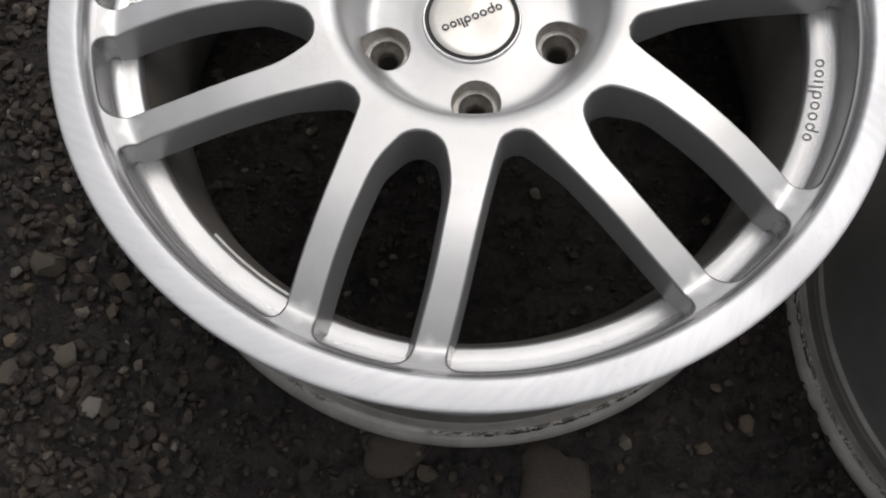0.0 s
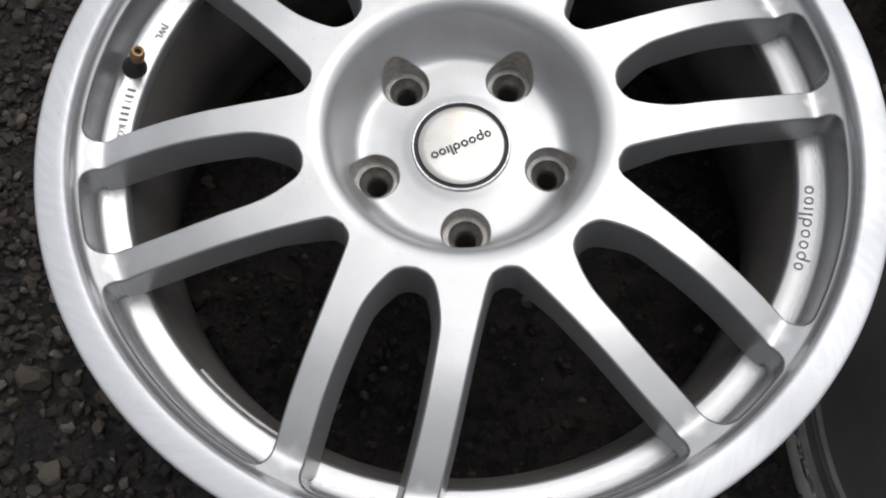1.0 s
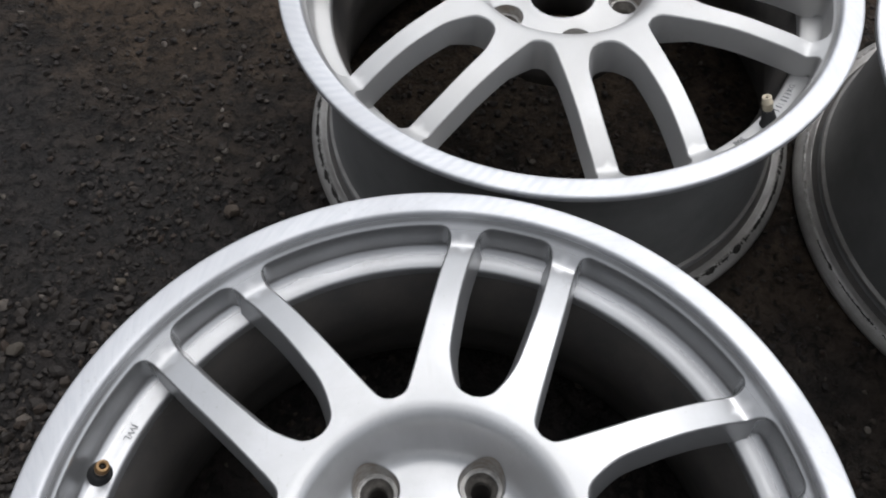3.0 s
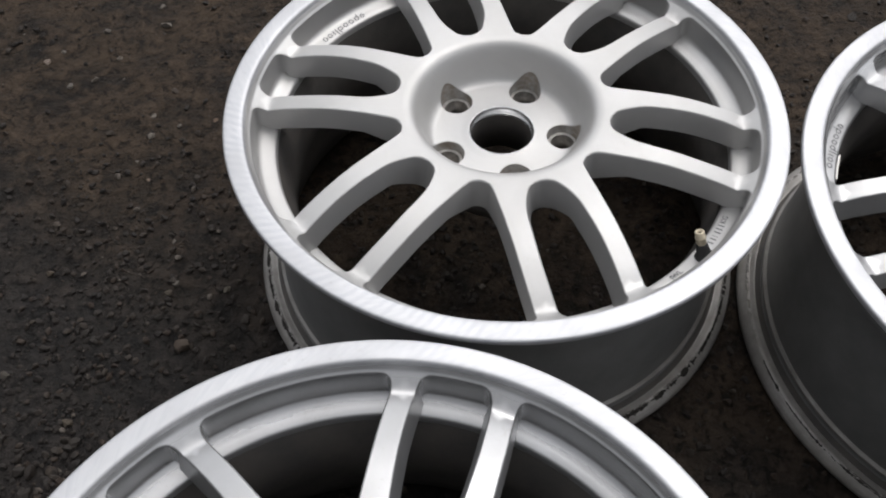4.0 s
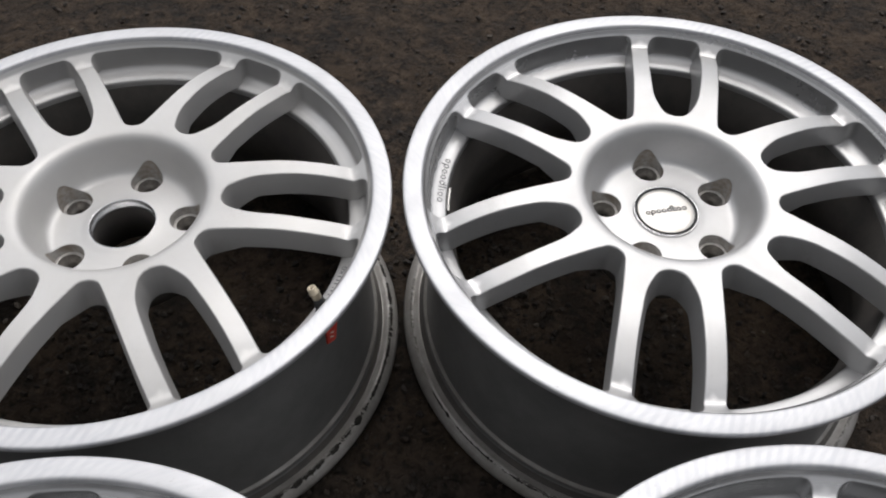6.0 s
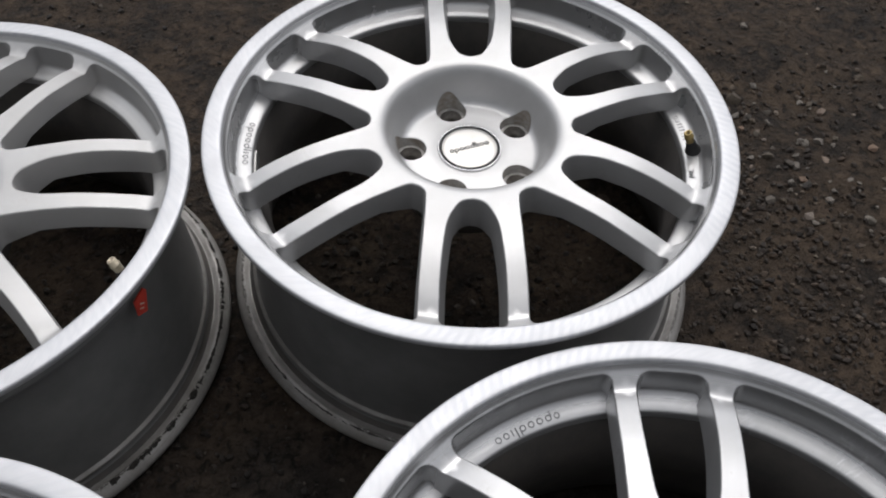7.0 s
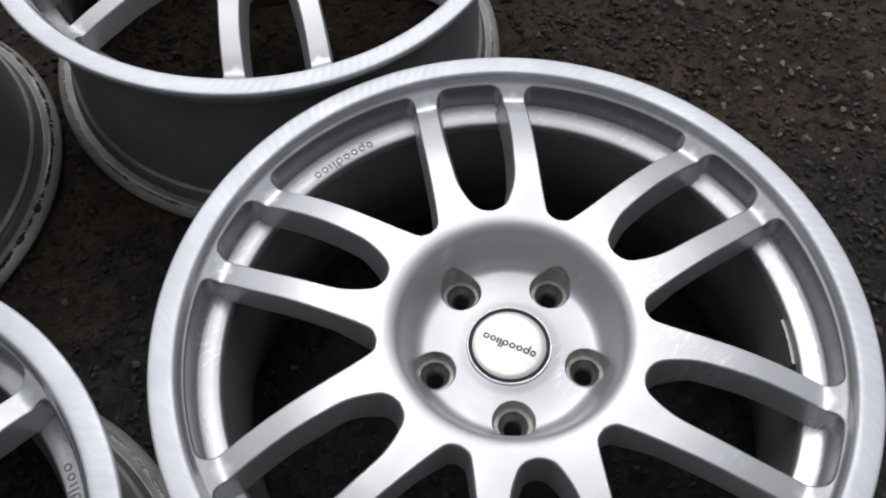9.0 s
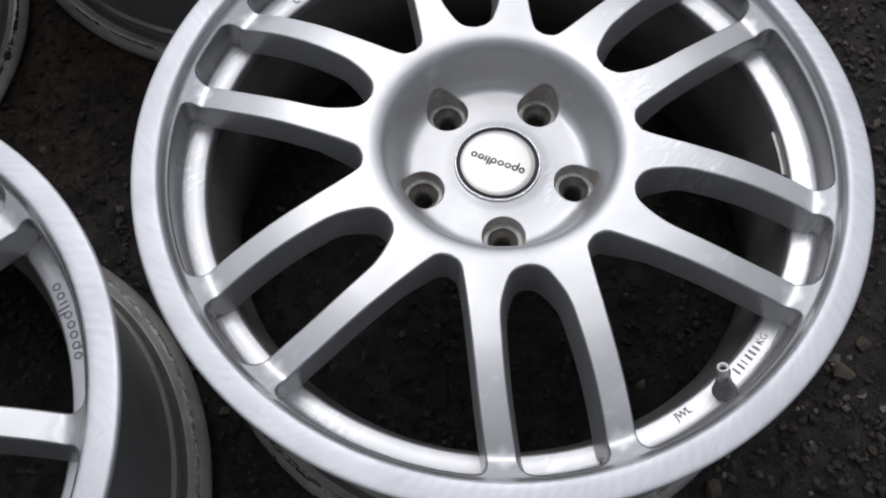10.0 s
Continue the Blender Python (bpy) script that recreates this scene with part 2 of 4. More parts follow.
def stone(island, pale=False, crushed=False):
    """Gravel: dark grey and brown, a few pale ones."""
    k = Mat("gravel_grain" if island else ("pale_stone" if pale else ("crushed_stone" if crushed else "gravel_stone")))
    if island:
        rnd = k.n.new("ShaderNodeNewGeometry").outputs["Random Per Island"]
    else:
        rnd = k.n.new("ShaderNodeObjectInfo").outputs["Random"]
    col = k.ramp(rnd, (0.0, (0.030, 0.026, 0.023)), (0.3, (0.066, 0.056, 0.046)), (0.55, (0.044, 0.036, 0.030)), (0.80, (0.110, 0.092, 0.073)), (0.93, (0.100, 0.070, 0.049)), (1.0, (0.34, 0.31, 0.27)))
    if pale:
        col = k.ramp(rnd, (0.0, (0.070, 0.061, 0.050)), (0.35, (0.125, 0.098, 0.068)), (0.6, (0.082, 0.063, 0.043)), (0.85, (0.14, 0.12, 0.093)), (1.0, (0.26, 0.235, 0.205)))
    if crushed:
        col = k.ramp(rnd, (0.0, (0.13, 0.116, 0.10)), (0.3, (0.22, 0.195, 0.165)), (0.55, (0.16, 0.135, 0.108)), (0.8, (0.27, 0.245, 0.215)), (0.92, (0.24, 0.155, 0.105)), (1.0, (0.45, 0.42, 0.38)))
    n = k.noise(180, 5, 0.65)
    if island:
        sp = k.n.new("ShaderNodeSeparateXYZ")
        k.l.new(k.spot, sp.inputs[0])
        col = k.mix(1.0, col, k.mix(k.ramp(sp.outputs[0], (0.70, 0.0), (0.95, 1.0)), (0.43, 0.403, 0.385), (0.66, 0.585, 0.525)), "MULTIPLY")
    col = k.mix(k.ramp(n, (0.35, 0.55), (0.7, 0.0)), col, (0.02, 0.017, 0.015))
    k.set(Base_Color=col, Roughness=0.7, Specular_IOR_Level=0.3)
    k.bump(n, 0.5, 0.0015)
    return k.m


SILVER, DULL_SILVER, DUSTY_SILVER = silver_paint("silver_paint", 0.0), silver_paint("dulled_silver_paint", 0.22), silver_paint("dusty_silver_paint", 0.65)
SCRAPED_SILVER = silver_paint("scraped_silver_paint", 0.05, 0.55)
LIP, BARREL, FLANGE, DUST_AND_SHADE = machined_metal(), barrel_paint(), flange_metal(), brake_dust()
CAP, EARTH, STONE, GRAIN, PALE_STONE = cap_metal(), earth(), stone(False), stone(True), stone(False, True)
CRUSHED_STONE = stone(False, False, True)


def grimy_seat():
    """Lug seats: dull silver with brown dirt and rust."""
    k = Mat("grimy_seat")
    n, g = k.noise(55, 4, 0.6), k.noise(260, 4, 0.6)
    col = k.mix(k.ramp(g, (0.35, 0.0), (0.7, 1.0)), (0.36, 0.345, 0.325), (0.52, 0.505, 0.48))
    col = k.mix(k.ramp(n, (0.42, 0.0), (0.66, 0.75)), col, (0.20, 0.145, 0.09))
    k.set(Base_Color=col, Metallic=0.3, Roughness=0.5)
    k.bump(g, 0.15, 0.0004)
    return k.m


SEAT = grimy_seat()
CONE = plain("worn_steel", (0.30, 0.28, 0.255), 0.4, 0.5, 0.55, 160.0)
STEP = plain("worn_step", (0.52, 0.50, 0.465), 0.45, 0.4, 0.4, 160.0)
TAN = plain("tan_stone", (0.056, 0.043, 0.032), 0.85, 0.0, 0.6, 60.0)
CHIP = plain("torn_edge", (0.045, 0.041, 0.037), 0.8, 0.0, 0.5, 300.0, 0.08)
RUBBER = plain("black_rubber", (0.02, 0.02, 0.02), 0.6)
GREY_RUBBER = plain("grey_rubber", (0.17, 0.172, 0.168), 0.4, 0.2, 0.4)
INK = plain("dark_lettering", (0.03, 0.03, 0.03), 0.5)
# this grey stands for the shade along the edges of cast relief
CAST_MARK = plain("cast_mark_shade", (0.17, 0.17, 0.175), 0.5, 0.3)
CHROME = plain("polished_edge", (0.75, 0.75, 0.75), 0.22, 0.9, 0.1)
LEAD = plain("balance_weight_metal", (0.45, 0.44, 0.42), 0.4, 0.7)
RED = plain("red_plastic", (0.55, 0.05, 0.03), 0.45)
PALE = plain("pale_print", (0.7, 0.6, 0.5), 0.6)
TIPS = {
    "brown": plain("rusty_brass", (0.33, 0.20, 0.09), 0.45, 0.5, 0.5),
    "cream": plain("pale_brass", (0.62, 0.54, 0.40), 0.45, 0.4, 0.3),
    "brass": plain("yellow_brass", (0.45, 0.33, 0.13), 0.4, 0.6, 0.4),
    "steel": plain("dull_steel", (0.55, 0.54, 0.52), 0.35, 0.8, 0.3),
}


# ---------------------------------------------------------------- mesh helpers
def link(name, mesh, material, parent=None, label=""):
    mesh.materials.append(material)
    ob = new(name, mesh)
    ob.parent = parent
    return tagged(ob, label) if label else ob


def part(name, bm, material, parent, label=""):
    """One mesh object out of a bmesh, under its thing."""
    mesh = bpy.data.meshes.new(name)
    bm.to_mesh(mesh)
    bm.free()
    return link(name, mesh, material, parent, label)


def raw(name, verts, faces, material, parent, label="", normals=None, smooth=True):
    mesh = bpy.data.meshes.new(name)
    mesh.from_pydata(verts, [], faces)
    if smooth:
        mesh.polygons.foreach_set("use_smooth", [True] * len(faces))
    if normals is not None:
        mesh.normals_split_custom_set_from_vertices(normals)
    return link(name, mesh, material, parent, label)


def lathe(name, profile, material, parent, label="", steps=192, crease=35.0):
    """A ring turned about z from (radius, height) pairs, outside on the left of the way."""
    bm = bmesh.new()
    rings = []
    for r, z in profile:
        rings.append([bm.verts.new((r * math.cos(2 * math.pi * i / steps), r * math.sin(2 * math.pi * i / steps), z)) for i in range(steps)])
    for a, b in zip(rings, rings[1:]):
        for i in range(steps):
            j = (i + 1) % steps
            bm.faces.new((a[i], a[j], b[j], b[i])).smooth = True
    for e in bm.edges:
        if len(e.link_faces) == 2 and e.calc_face_angle() > radians(crease):
            e.smooth = False
    return part(name, bm, material, parent, label)


def spline(points, count):
    """A smooth line through 2D points."""
    p = [Vector(q) for q in points]
    p = [2 * p[0] - p[1], *p, 2 * p[-1] - p[-2]]
    out = []
    for i in range(1, len(p) - 2):
        for k in range(count):
            t = k / count
            a, b, c, d = p[i - 1], p[i], p[i + 1], p[i + 2]
            out.append(0.5 * (2 * b + (c - a) * t + (2 * a - 5 * b + 4 * c - d) * t * t + (3 * b - a - 3 * c + d) * t ** 3))
    return [*out, p[-2]]


def resample(points, step):
    """Even steps along a closed 2D line."""
    p = [Vector(q) for q in points]
    p.append(p[0])
    run = [0.0]
    for a, b in zip(p, p[1:]):
        run.append(run[-1] + (b - a).length)
    n = max(12, round(run[-1] / step))
    out, i = [], 0
    for k in range(n):
        d = run[-1] * k / n
        while run[i + 1] < d:
            i += 1
        out.append(p[i].lerp(p[i + 1], (d - run[i]) / max(run[i + 1] - run[i], 1e-9)))
    return out


# ---------------------------------------------------------------- the wheel
RIM, HIGH = 0.2485, 0.2125  # the lip's radius and the wheel's height as it lies
FACE = [  # the face's height under the lip's plane, by radius
    (0.0305, -0.0386), (0.0335, -0.0390), (0.0365, -0.0396), (0.045, -0.0402), (0.0590, -0.0404), (0.0632, -0.0401), (0.0660, -0.0388), (0.0685, -0.0361),
    (0.0706, -0.0320), (0.0726, -0.0268), (0.0745, -0.0213), (0.0764, -0.0161), (0.0782, -0.0117), (0.0801, -0.0083), (0.0822, -0.0060), (0.0850, -0.0045), (0.0895, -0.0035), (0.1000, -0.0029), (0.110, -0.0025), (0.130, -0.0020),
    (0.150, -0.0025), (0.165, -0.0041), (0.180, -0.0069), (0.1900, -0.0092), (0.2000, -0.0117), (0.2080, -0.0143), (0.2150, -0.0168), (0.2195, -0.0142), (0.2255, -0.0106), (0.2280, -0.0092), (0.2300, -0.0060), (0.2306, -0.0040)]
NARROW = [(0.0972, 0.0), (0.0990, 0.0070), (0.1048, 0.0129), (0.1225, 0.0204), (0.145, 0.0236), (0.173, 0.0260), (0.200, 0.0267), (0.2165, 0.0264)]
WIDE = [(0.0958, 0.0), (0.0978, 0.0066), (0.1038, 0.0112), (0.1225, 0.0214), (0.147, 0.0341), (0.178, 0.0500), (0.201, 0.0625), (0.2140, 0.0693)]
OPEN_R = 0.2256
WALL, WALL_DRAFT, LUG_EDGE = 0.0220, 0.0046, 0.0008  # depth and draft of the spokes' sides; the rounding at the lug seats


def face_height(r):
    for (a, za), (b, zb) in zip(FACE, FACE[1:]):
        if r <= b:
            t = max(0.0, (r - a) / (b - a))
            return za + (zb - za) * t
    return FACE[-1][1]


def window_loop(side, turn):
    """The outline of one opening between spokes, anticlockwise, at turn degrees."""
    half = spline(side, 8)
    u, v = half[-1]
    way = (half[-1] - half[-3]).normalized()
    corner = Vector((u, v))
    while corner.length < OPEN_R:
        corner += way * 0.0003
    start = corner - way * 0.0100
    half = [p for p in half if p.x < start.x]
    a0 = math.atan2(corner.y, corner.x)
    end_a = a0 - 0.0090 / OPEN_R
    end = Vector((OPEN_R * math.cos(end_a), OPEN_R * math.sin(end_a)))
    for k in range(9):
        t = k / 8
        half.append(start.lerp(corner, t).lerp(corner.lerp(end, t), t))
    for k in range(1, 9):
        a = end_a * (1 - k / 8)
        half.append(Vector((OPEN_R * math.cos(a), OPEN_R * math.sin(a))))
    loop = [Vector((p.x, -p.y)) for p in half] + [p for p in reversed(half[1:-1])]
    m = Matrix.Rotation(radians(turn), 2)
    even = resample(loop, 0.0017)
    return [m @ (p - n * 0.0019) for p, n in zip(even, inward(even))]


def lug_loop(turn, radius=0.0156):
    c = Vector((0.05715 * math.cos(radians(turn)), 0.05715 * math.sin(radians(turn))))
    return [c + radius * Vector((math.cos(2 * math.pi * i / 40), math.sin(2 * math.pi * i / 40))) for i in range(40)]


def inward(loop):
    """Unit normals of an anticlockwise loop that point into it."""
    n = len(loop)
    out = []
    for i in range(n):
        d = (loop[(i + 1) % n] - loop[i - 1]).normalized()
        out.append(Vector((-d.y, d.x)))
    return out


def build_face():
    """The cast face: heights over a plane net with the openings and lug seats cut out. Returns verts, faces and normals."""
    from mathutils.geometry import delaunay_2d_cdt
    wins = [window_loop(NARROW if k % 2 == 0 else WIDE, 30 * k) for k in range(12)]
    lugs = [lug_loop(42.3 + 72 * k) for k in range(5)]
    loops = wins + lugs
    pts, edges, faces_in = [], [], []
    for lp in loops:
        s = len(pts)
        pts += lp
        edges += [(s + i, s + (i + 1) % len(lp)) for i in range(len(lp))]
    arr = np.array([p[:] for p in pts])
    for r in (FACE[0][0], FACE[-1][0]):
        s, n = len(pts), 96 if r < 0.1 else 840
        pts += [Vector((r * math.cos(2 * math.pi * i / n), r * math.sin(2 * math.pi * i / n))) for i in range(n)]
        edges += [(s + i, s + (i + 1) % n) for i in range(n)]
    radii = [0.0322, 0.0335, 0.035, 0.0365, 0.039, 0.043, 0.049, 0.055, 0.060, 0.0625, 0.0645, 0.0665, 0.0685, 0.0705, 0.0725, 0.0745, 0.0760, 0.0775, 0.0787, 0.0798, 0.0809, 0.082, 0.0832, 0.0848, 0.0865, 0.089, 0.0915]
    radii += [0.095 + 0.005 * i for i in range(26)] + [0.2136, 0.2150, 0.2164, 0.2235, 0.2255, 0.227, 0.2285, 0.2293, 0.2300]
    for j, r in enumerate(radii):
        n = 144 if r < 0.092 else (600 if 0.2135 < r < 0.2165 else (132 if r < 0.222 else 840))
        for i in range(n):
            a = 2 * math.pi * (i + 0.5 * (j % 2)) / n
            q = np.array((r * math.cos(a), r * math.sin(a)))
            if np.min(np.abs(arr - q).max(1)) > 0.0011 and np.min(((arr - q) ** 2).sum(1)) > 0.0011 ** 2:
                pts.append(Vector(q))
    v, e, f, ov, oe, of = delaunay_2d_cdt(pts, edges, [], 0, 1e-7)
    polys = [np.array([p[:] for p in lp]) for lp in loops]

    def inside(poly, q):
        x, y = poly[:, 0], poly[:, 1]
        x2, y2 = np.roll(x, -1), np.roll(y, -1)
        cond = (y > q[1]) != (y2 > q[1])
        with np.errstate(divide="ignore", invalid="ignore"):
            xs = (x2 - x) * (q[1] - y) / (y2 - y) + x
        return bool((cond & (q[0] < xs)).sum() % 2)

    keep = []
    centres = [(p.mean(0), ((p - p.mean(0)) ** 2).sum(1).max()) for p in polys]
    for t in f:
        q = sum((Vector(v[i]) for i in t), Vector((0, 0))) / len(t)
        r = q.length
        if r < FACE[0][0] * 0.9995 or r > FACE[-1][0]:
            continue
        qa = np.array(q[:])
        if any(((qa - c) ** 2).sum() <= d and inside(p, qa) for p, (c, d) in zip(polys, centres)):
            continue
        keep.append(tuple(t))
    verts = [(p[0], p[1], face_height(math.hypot(p[0], p[1]))) for p in v]
    norm = []
    for p in v:
        r = math.hypot(p[0], p[1])
        e = 0.0042 if r > 0.207 and r < 0.222 else 0.0011 if r > 0.2 else (0.0060 if r > 0.11 else 0.0020)
        g = (face_height(r + e) - face_height(max(r - e, 0.0305))) / (2 * e)
        norm.append(Vector((-g * p[0] / r, -g * p[1] / r, 1)).normalized())
    where = {}
    for new_i, olds in enumerate(ov):
        for o in olds:
            where[o] = new_i
    faces = []
    for t in keep:
        a, b, c = (Vector(v[i]) for i in t[:3])
        faces.append(t if (b - a).cross(c - a) > 0 else t[::-1])
    below, s = {}, 0
    for li, lp in enumerate(loops):
        ids = [where[s + i] for i in range(len(lp))]
        s += len(lp)
        nor = inward(lp)
        rad = 0.0013 if li < 12 else LUG_EDGE
        steps = [(rad * (1 - math.cos(a)), -rad * math.sin(a), a) for a in (0.35, 0.75, 1.15, 1.5)]
        if li < 12:
            draft = WALL_DRAFT if li % 2 == 0 else WALL_DRAFT * 0.5
            steps += [(rad + draft * t, -rad - (WALL - rad) * t, 1.5) for t in (0.1, 0.5, 1.0)]
        prev, m = ids, len(ids)
        top = [verts[i] for i in ids]
        for wide, dz, turn in steps:
            cur, off = [], wide
            for p, n, t, up in zip(lp, nor, top, ids):
                cur.append(len(verts))
                if li < 12:  # next to no draft on the outer side, above the ledge
                    steep = max(0.0, min(1.0, (p.length - 0.2185) / 0.0040))
                    off = min(wide, rad) + max(0.0, wide - rad) * (1 - 0.8 * steep)
                deeper = 1 + 0.4 * max(0.0, min(1.0, (0.125 - p.length) / 0.025)) if li < 12 else 1
                verts.append((p.x + n.x * off, p.y + n.y * off, t[2] + dz * deeper))
                norm.append((norm[up] * math.cos(turn) + Vector((n.x, n.y, 0)) * math.sin(turn)).normalized())
            faces += [(prev[i], prev[(i + 1) % m], cur[(i + 1) % m], cur[i]) for i in range(m)]
            prev = cur
        if li < 12:
            for i, b in zip(ids, prev):
                below[i] = verts[b]
    # the back of the spokes
    back = {}
    for t in list(faces[:len(keep)]):
        if not all(0.088 < math.hypot(verts[i][0], verts[i][1]) < 0.2190 for i in t):
            continue
        ring = []
        for i in t[::-1]:
            if i not in back:
                back[i] = len(verts)
                x, y, z = below.get(i, (verts[i][0], verts[i][1], verts[i][2] - WALL))
                verts.append((x, y, z))
                norm.append(Vector((0, 0, -1)))
            ring.append(back[i])
        faces.append(tuple(ring))
    return np.array(verts), faces, np.array([n[:] for n in norm])


def cut(verts, faces, normals, which):
    """The part of a net whose faces are in which, numbered anew."""
    ids, f2 = {}, []
    for t in which:
        f2.append(tuple(ids.setdefault(i, len(ids)) for i in faces[t]))
    order = list(ids)
    return [tuple(verts[i]) for i in order], f2, [tuple(normals[i]) for i in order]


VERTS, FACES, NORMALS = build_face()


def sectors():
    """Sorts the face's net into the hub, twelve spokes and the outer band."""
    kinds = {}
    for k, t in enumerate(FACES):
        x, y, z = VERTS[list(t)].mean(0)
        r, a = math.hypot(x, y), math.degrees(math.atan2(y, x)) % 360
        if r < 0.0935:
            key = "hub"
        elif r > 0.2185:
            key = "band"
        else:
            key = int(a // 30)
        kinds.setdefault(key, []).append(k)
    return kinds


def mark_row(name, angle, radius, z, widths, height, material, parent, gap=0.0016):
    """A row of flat bars on the ledge, one for each sign of a mark that is not lettered."""
    total = sum(widths) + gap * (len(widths) - 1)
    s = -total / 2
    for w in widths:
        bm = bmesh.new()
        m = Matrix.Rotation(angle + (s + w / 2) / radius, 4, "Z") @ Matrix.Translation((radius, 0, z + 0.0003)) @ Matrix.Rotation(-LEDGE_SLOPE, 4, "Y")
        bar_shape(bm, m, height, w * 0.5)
        part(name, bm, material, parent)
        s += w + gap


def tube(name, rings, material, parent, m, label="", steps=24):
    """A turned body: (height, radius) rings along m's z axis, closed at both ends."""
    bm = bmesh.new()
    loops = [[bm.verts.new(m @ Vector((r * math.cos(2 * math.pi * i / steps), r * math.sin(2 * math.pi * i / steps), h))) for i in range(steps)] for h, r in rings]
    for a, b in zip(loops, loops[1:]):
        for i in range(steps):
            j = (i + 1) % steps
            bm.faces.new((a[i], a[j], b[j], b[i])).smooth = True
    bm.faces.new(loops[0][::-1])
    bm.faces.new(loops[-1])
    for e in bm.edges:
        if len(e.link_faces) == 2 and e.calc_face_angle() > radians(40):
            e.smooth = False
    return part(name, bm, material, parent, label)


LEDGE, LEDGE_SLOPE = -0.0370, radians(12.0)  # the ledge falls towards the hub


def ledge_height(r):
    return LEDGE + (r - 0.2148) * math.tan(LEDGE_SLOPE)


def lug_seat(parent):
    """The pocket of one lug hole: its wall follows the face above, with a step and a cone below."""
    loop, bm = lug_loop(0.0), bmesh.new()
    n = len(loop)
    c = Vector((0.05715, 0))
    rings = [[bm.verts.new((*(p - (p - c).normalized() * LUG_EDGE), face_height(p.length) - LUG_EDGE)) for p in loop]]
    for r, z in ((0.0138, -0.0475), (0.0136, -0.0488)):
        rings.append([bm.verts.new((*(c + (p - c).normalized() * r), z)) for p in loop])
    for a, b in zip(rings, rings[1:]):
        for i in range(n):
            bm.faces.new((a[i], a[(i + 1) % n], b[(i + 1) % n], b[i])).smooth = True
    for e in bm.edges:
        if len(e.link_faces) == 2 and e.calc_face_angle() > radians(35):
            e.smooth = False
    return part("lug_seat", bm, SEAT, parent, "grimy lug seat")


def lug_cone(parent, name, rings, material, label):
    """A turned ring inside a lug hole."""
    bm, n = bmesh.new(), 40
    loops = [[bm.verts.new((0.05715 + r * math.cos(2 * math.pi * i / n), r * math.sin(2 * math.pi * i / n), z)) for i in range(n)] for r, z in rings]
    for a, b in zip(loops, loops[1:]):
        for i in range(n):
            bm.faces.new((a[i], a[(i + 1) % n], b[(i + 1) % n], b[i])).smooth = True
    return part(name, bm, material, parent, label)


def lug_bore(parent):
    """The straight bore under a lug seat, closed below and coloured dark to stand for its shade."""
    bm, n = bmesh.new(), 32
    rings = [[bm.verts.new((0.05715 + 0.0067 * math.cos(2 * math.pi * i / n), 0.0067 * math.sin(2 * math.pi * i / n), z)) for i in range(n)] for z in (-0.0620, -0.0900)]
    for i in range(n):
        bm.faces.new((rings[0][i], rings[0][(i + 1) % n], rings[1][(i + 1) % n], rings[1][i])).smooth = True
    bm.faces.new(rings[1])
    return part("lug_bore", bm, DUST_AND_SHADE, parent, "lug bore coloured dark for its shade")


def ring_shape(bm, m, w, h, stroke, steps=14):
    """A flat oval ring, w by h, on m's xy plane."""
    loops = []
    for k in (0.0, stroke):
        loops.append([bm.verts.new(m @ Vector(((w / 2 - k) * math.cos(2 * math.pi * i / steps), (h / 2 - k) * math.sin(2 * math.pi * i / steps), 0))) for i in range(steps)])
    a, b = loops
    for i in range(steps):
        j = (i + 1) % steps
        bm.faces.new((a[i], a[j], b[j], b[i]))


def bar_shape(bm, m, w, h):
    bm.faces.new([bm.verts.new(m @ Vector((x * w / 2, y * h / 2, 0))) for x, y in ((-1, -1), (1, -1), (1, 1), (-1, 1))])


SIGNS = ((0.9, 1.0, 0, 0), (1.0, 1.0, -1, -1), (1.0, 1.0, 0, 0), (1.0, 1.0, 0, 0), (1.0, 1.0, 1, 1), (0.34, 1.5, 0, 0), (0.34, 1.0, 0, 0), (0.95, 1.0, 0, 0), (1.0, 1.0, 0, 0))


def word_mark(name, size, stroke, gap, place, material, parent):
    """A maker's mark as a row of plain ovals and bars; place(s) gives the pose at s along the row."""
    total = sum(w for w, h, t, side in SIGNS) * size + gap * (len(SIGNS) - 1)
    s = -total / 2
    for w, h, tail, side in SIGNS:
        bm = bmesh.new()
        m = place(s + w * size / 2)
        if w < 0.5:
            bar_shape(bm, m @ Matrix.Translation((0, (h - 1) * size / 2, 0)), stroke * 1.1, h * size)
        else:
            ring_shape(bm, m, w * size, size, stroke)
            if tail:
                bar_shape(bm, m @ Matrix.Translation((side * (w * size - stroke) / 2, tail * size * 0.5, 0.00003)), stroke, size)
        part(name, bm, material, parent)
        s += w * size + gap


def cast_word(text, m, parent):
    """Raised letters on the ledge."""
    curve = bpy.data.curves.new("cast_word", "FONT")
    curve.body, curve.size, curve.align_x, curve.align_y, curve.extrude, curve.resolution_u = text, 0.0066, "CENTER", "CENTER", 0.0002, 3
    carrier = new("cast_word", curve)
    mesh = bpy.data.meshes.new_from_object(carrier)
    bpy.data.objects.remove(carrier)
    mesh.transform(m @ Matrix.Translation((0, 0, 0.0003)))
    mesh.materials.clear()
    return link("cast_word", mesh, CAST_MARK, parent, "raised cast letters " + text)


SHARED = {}


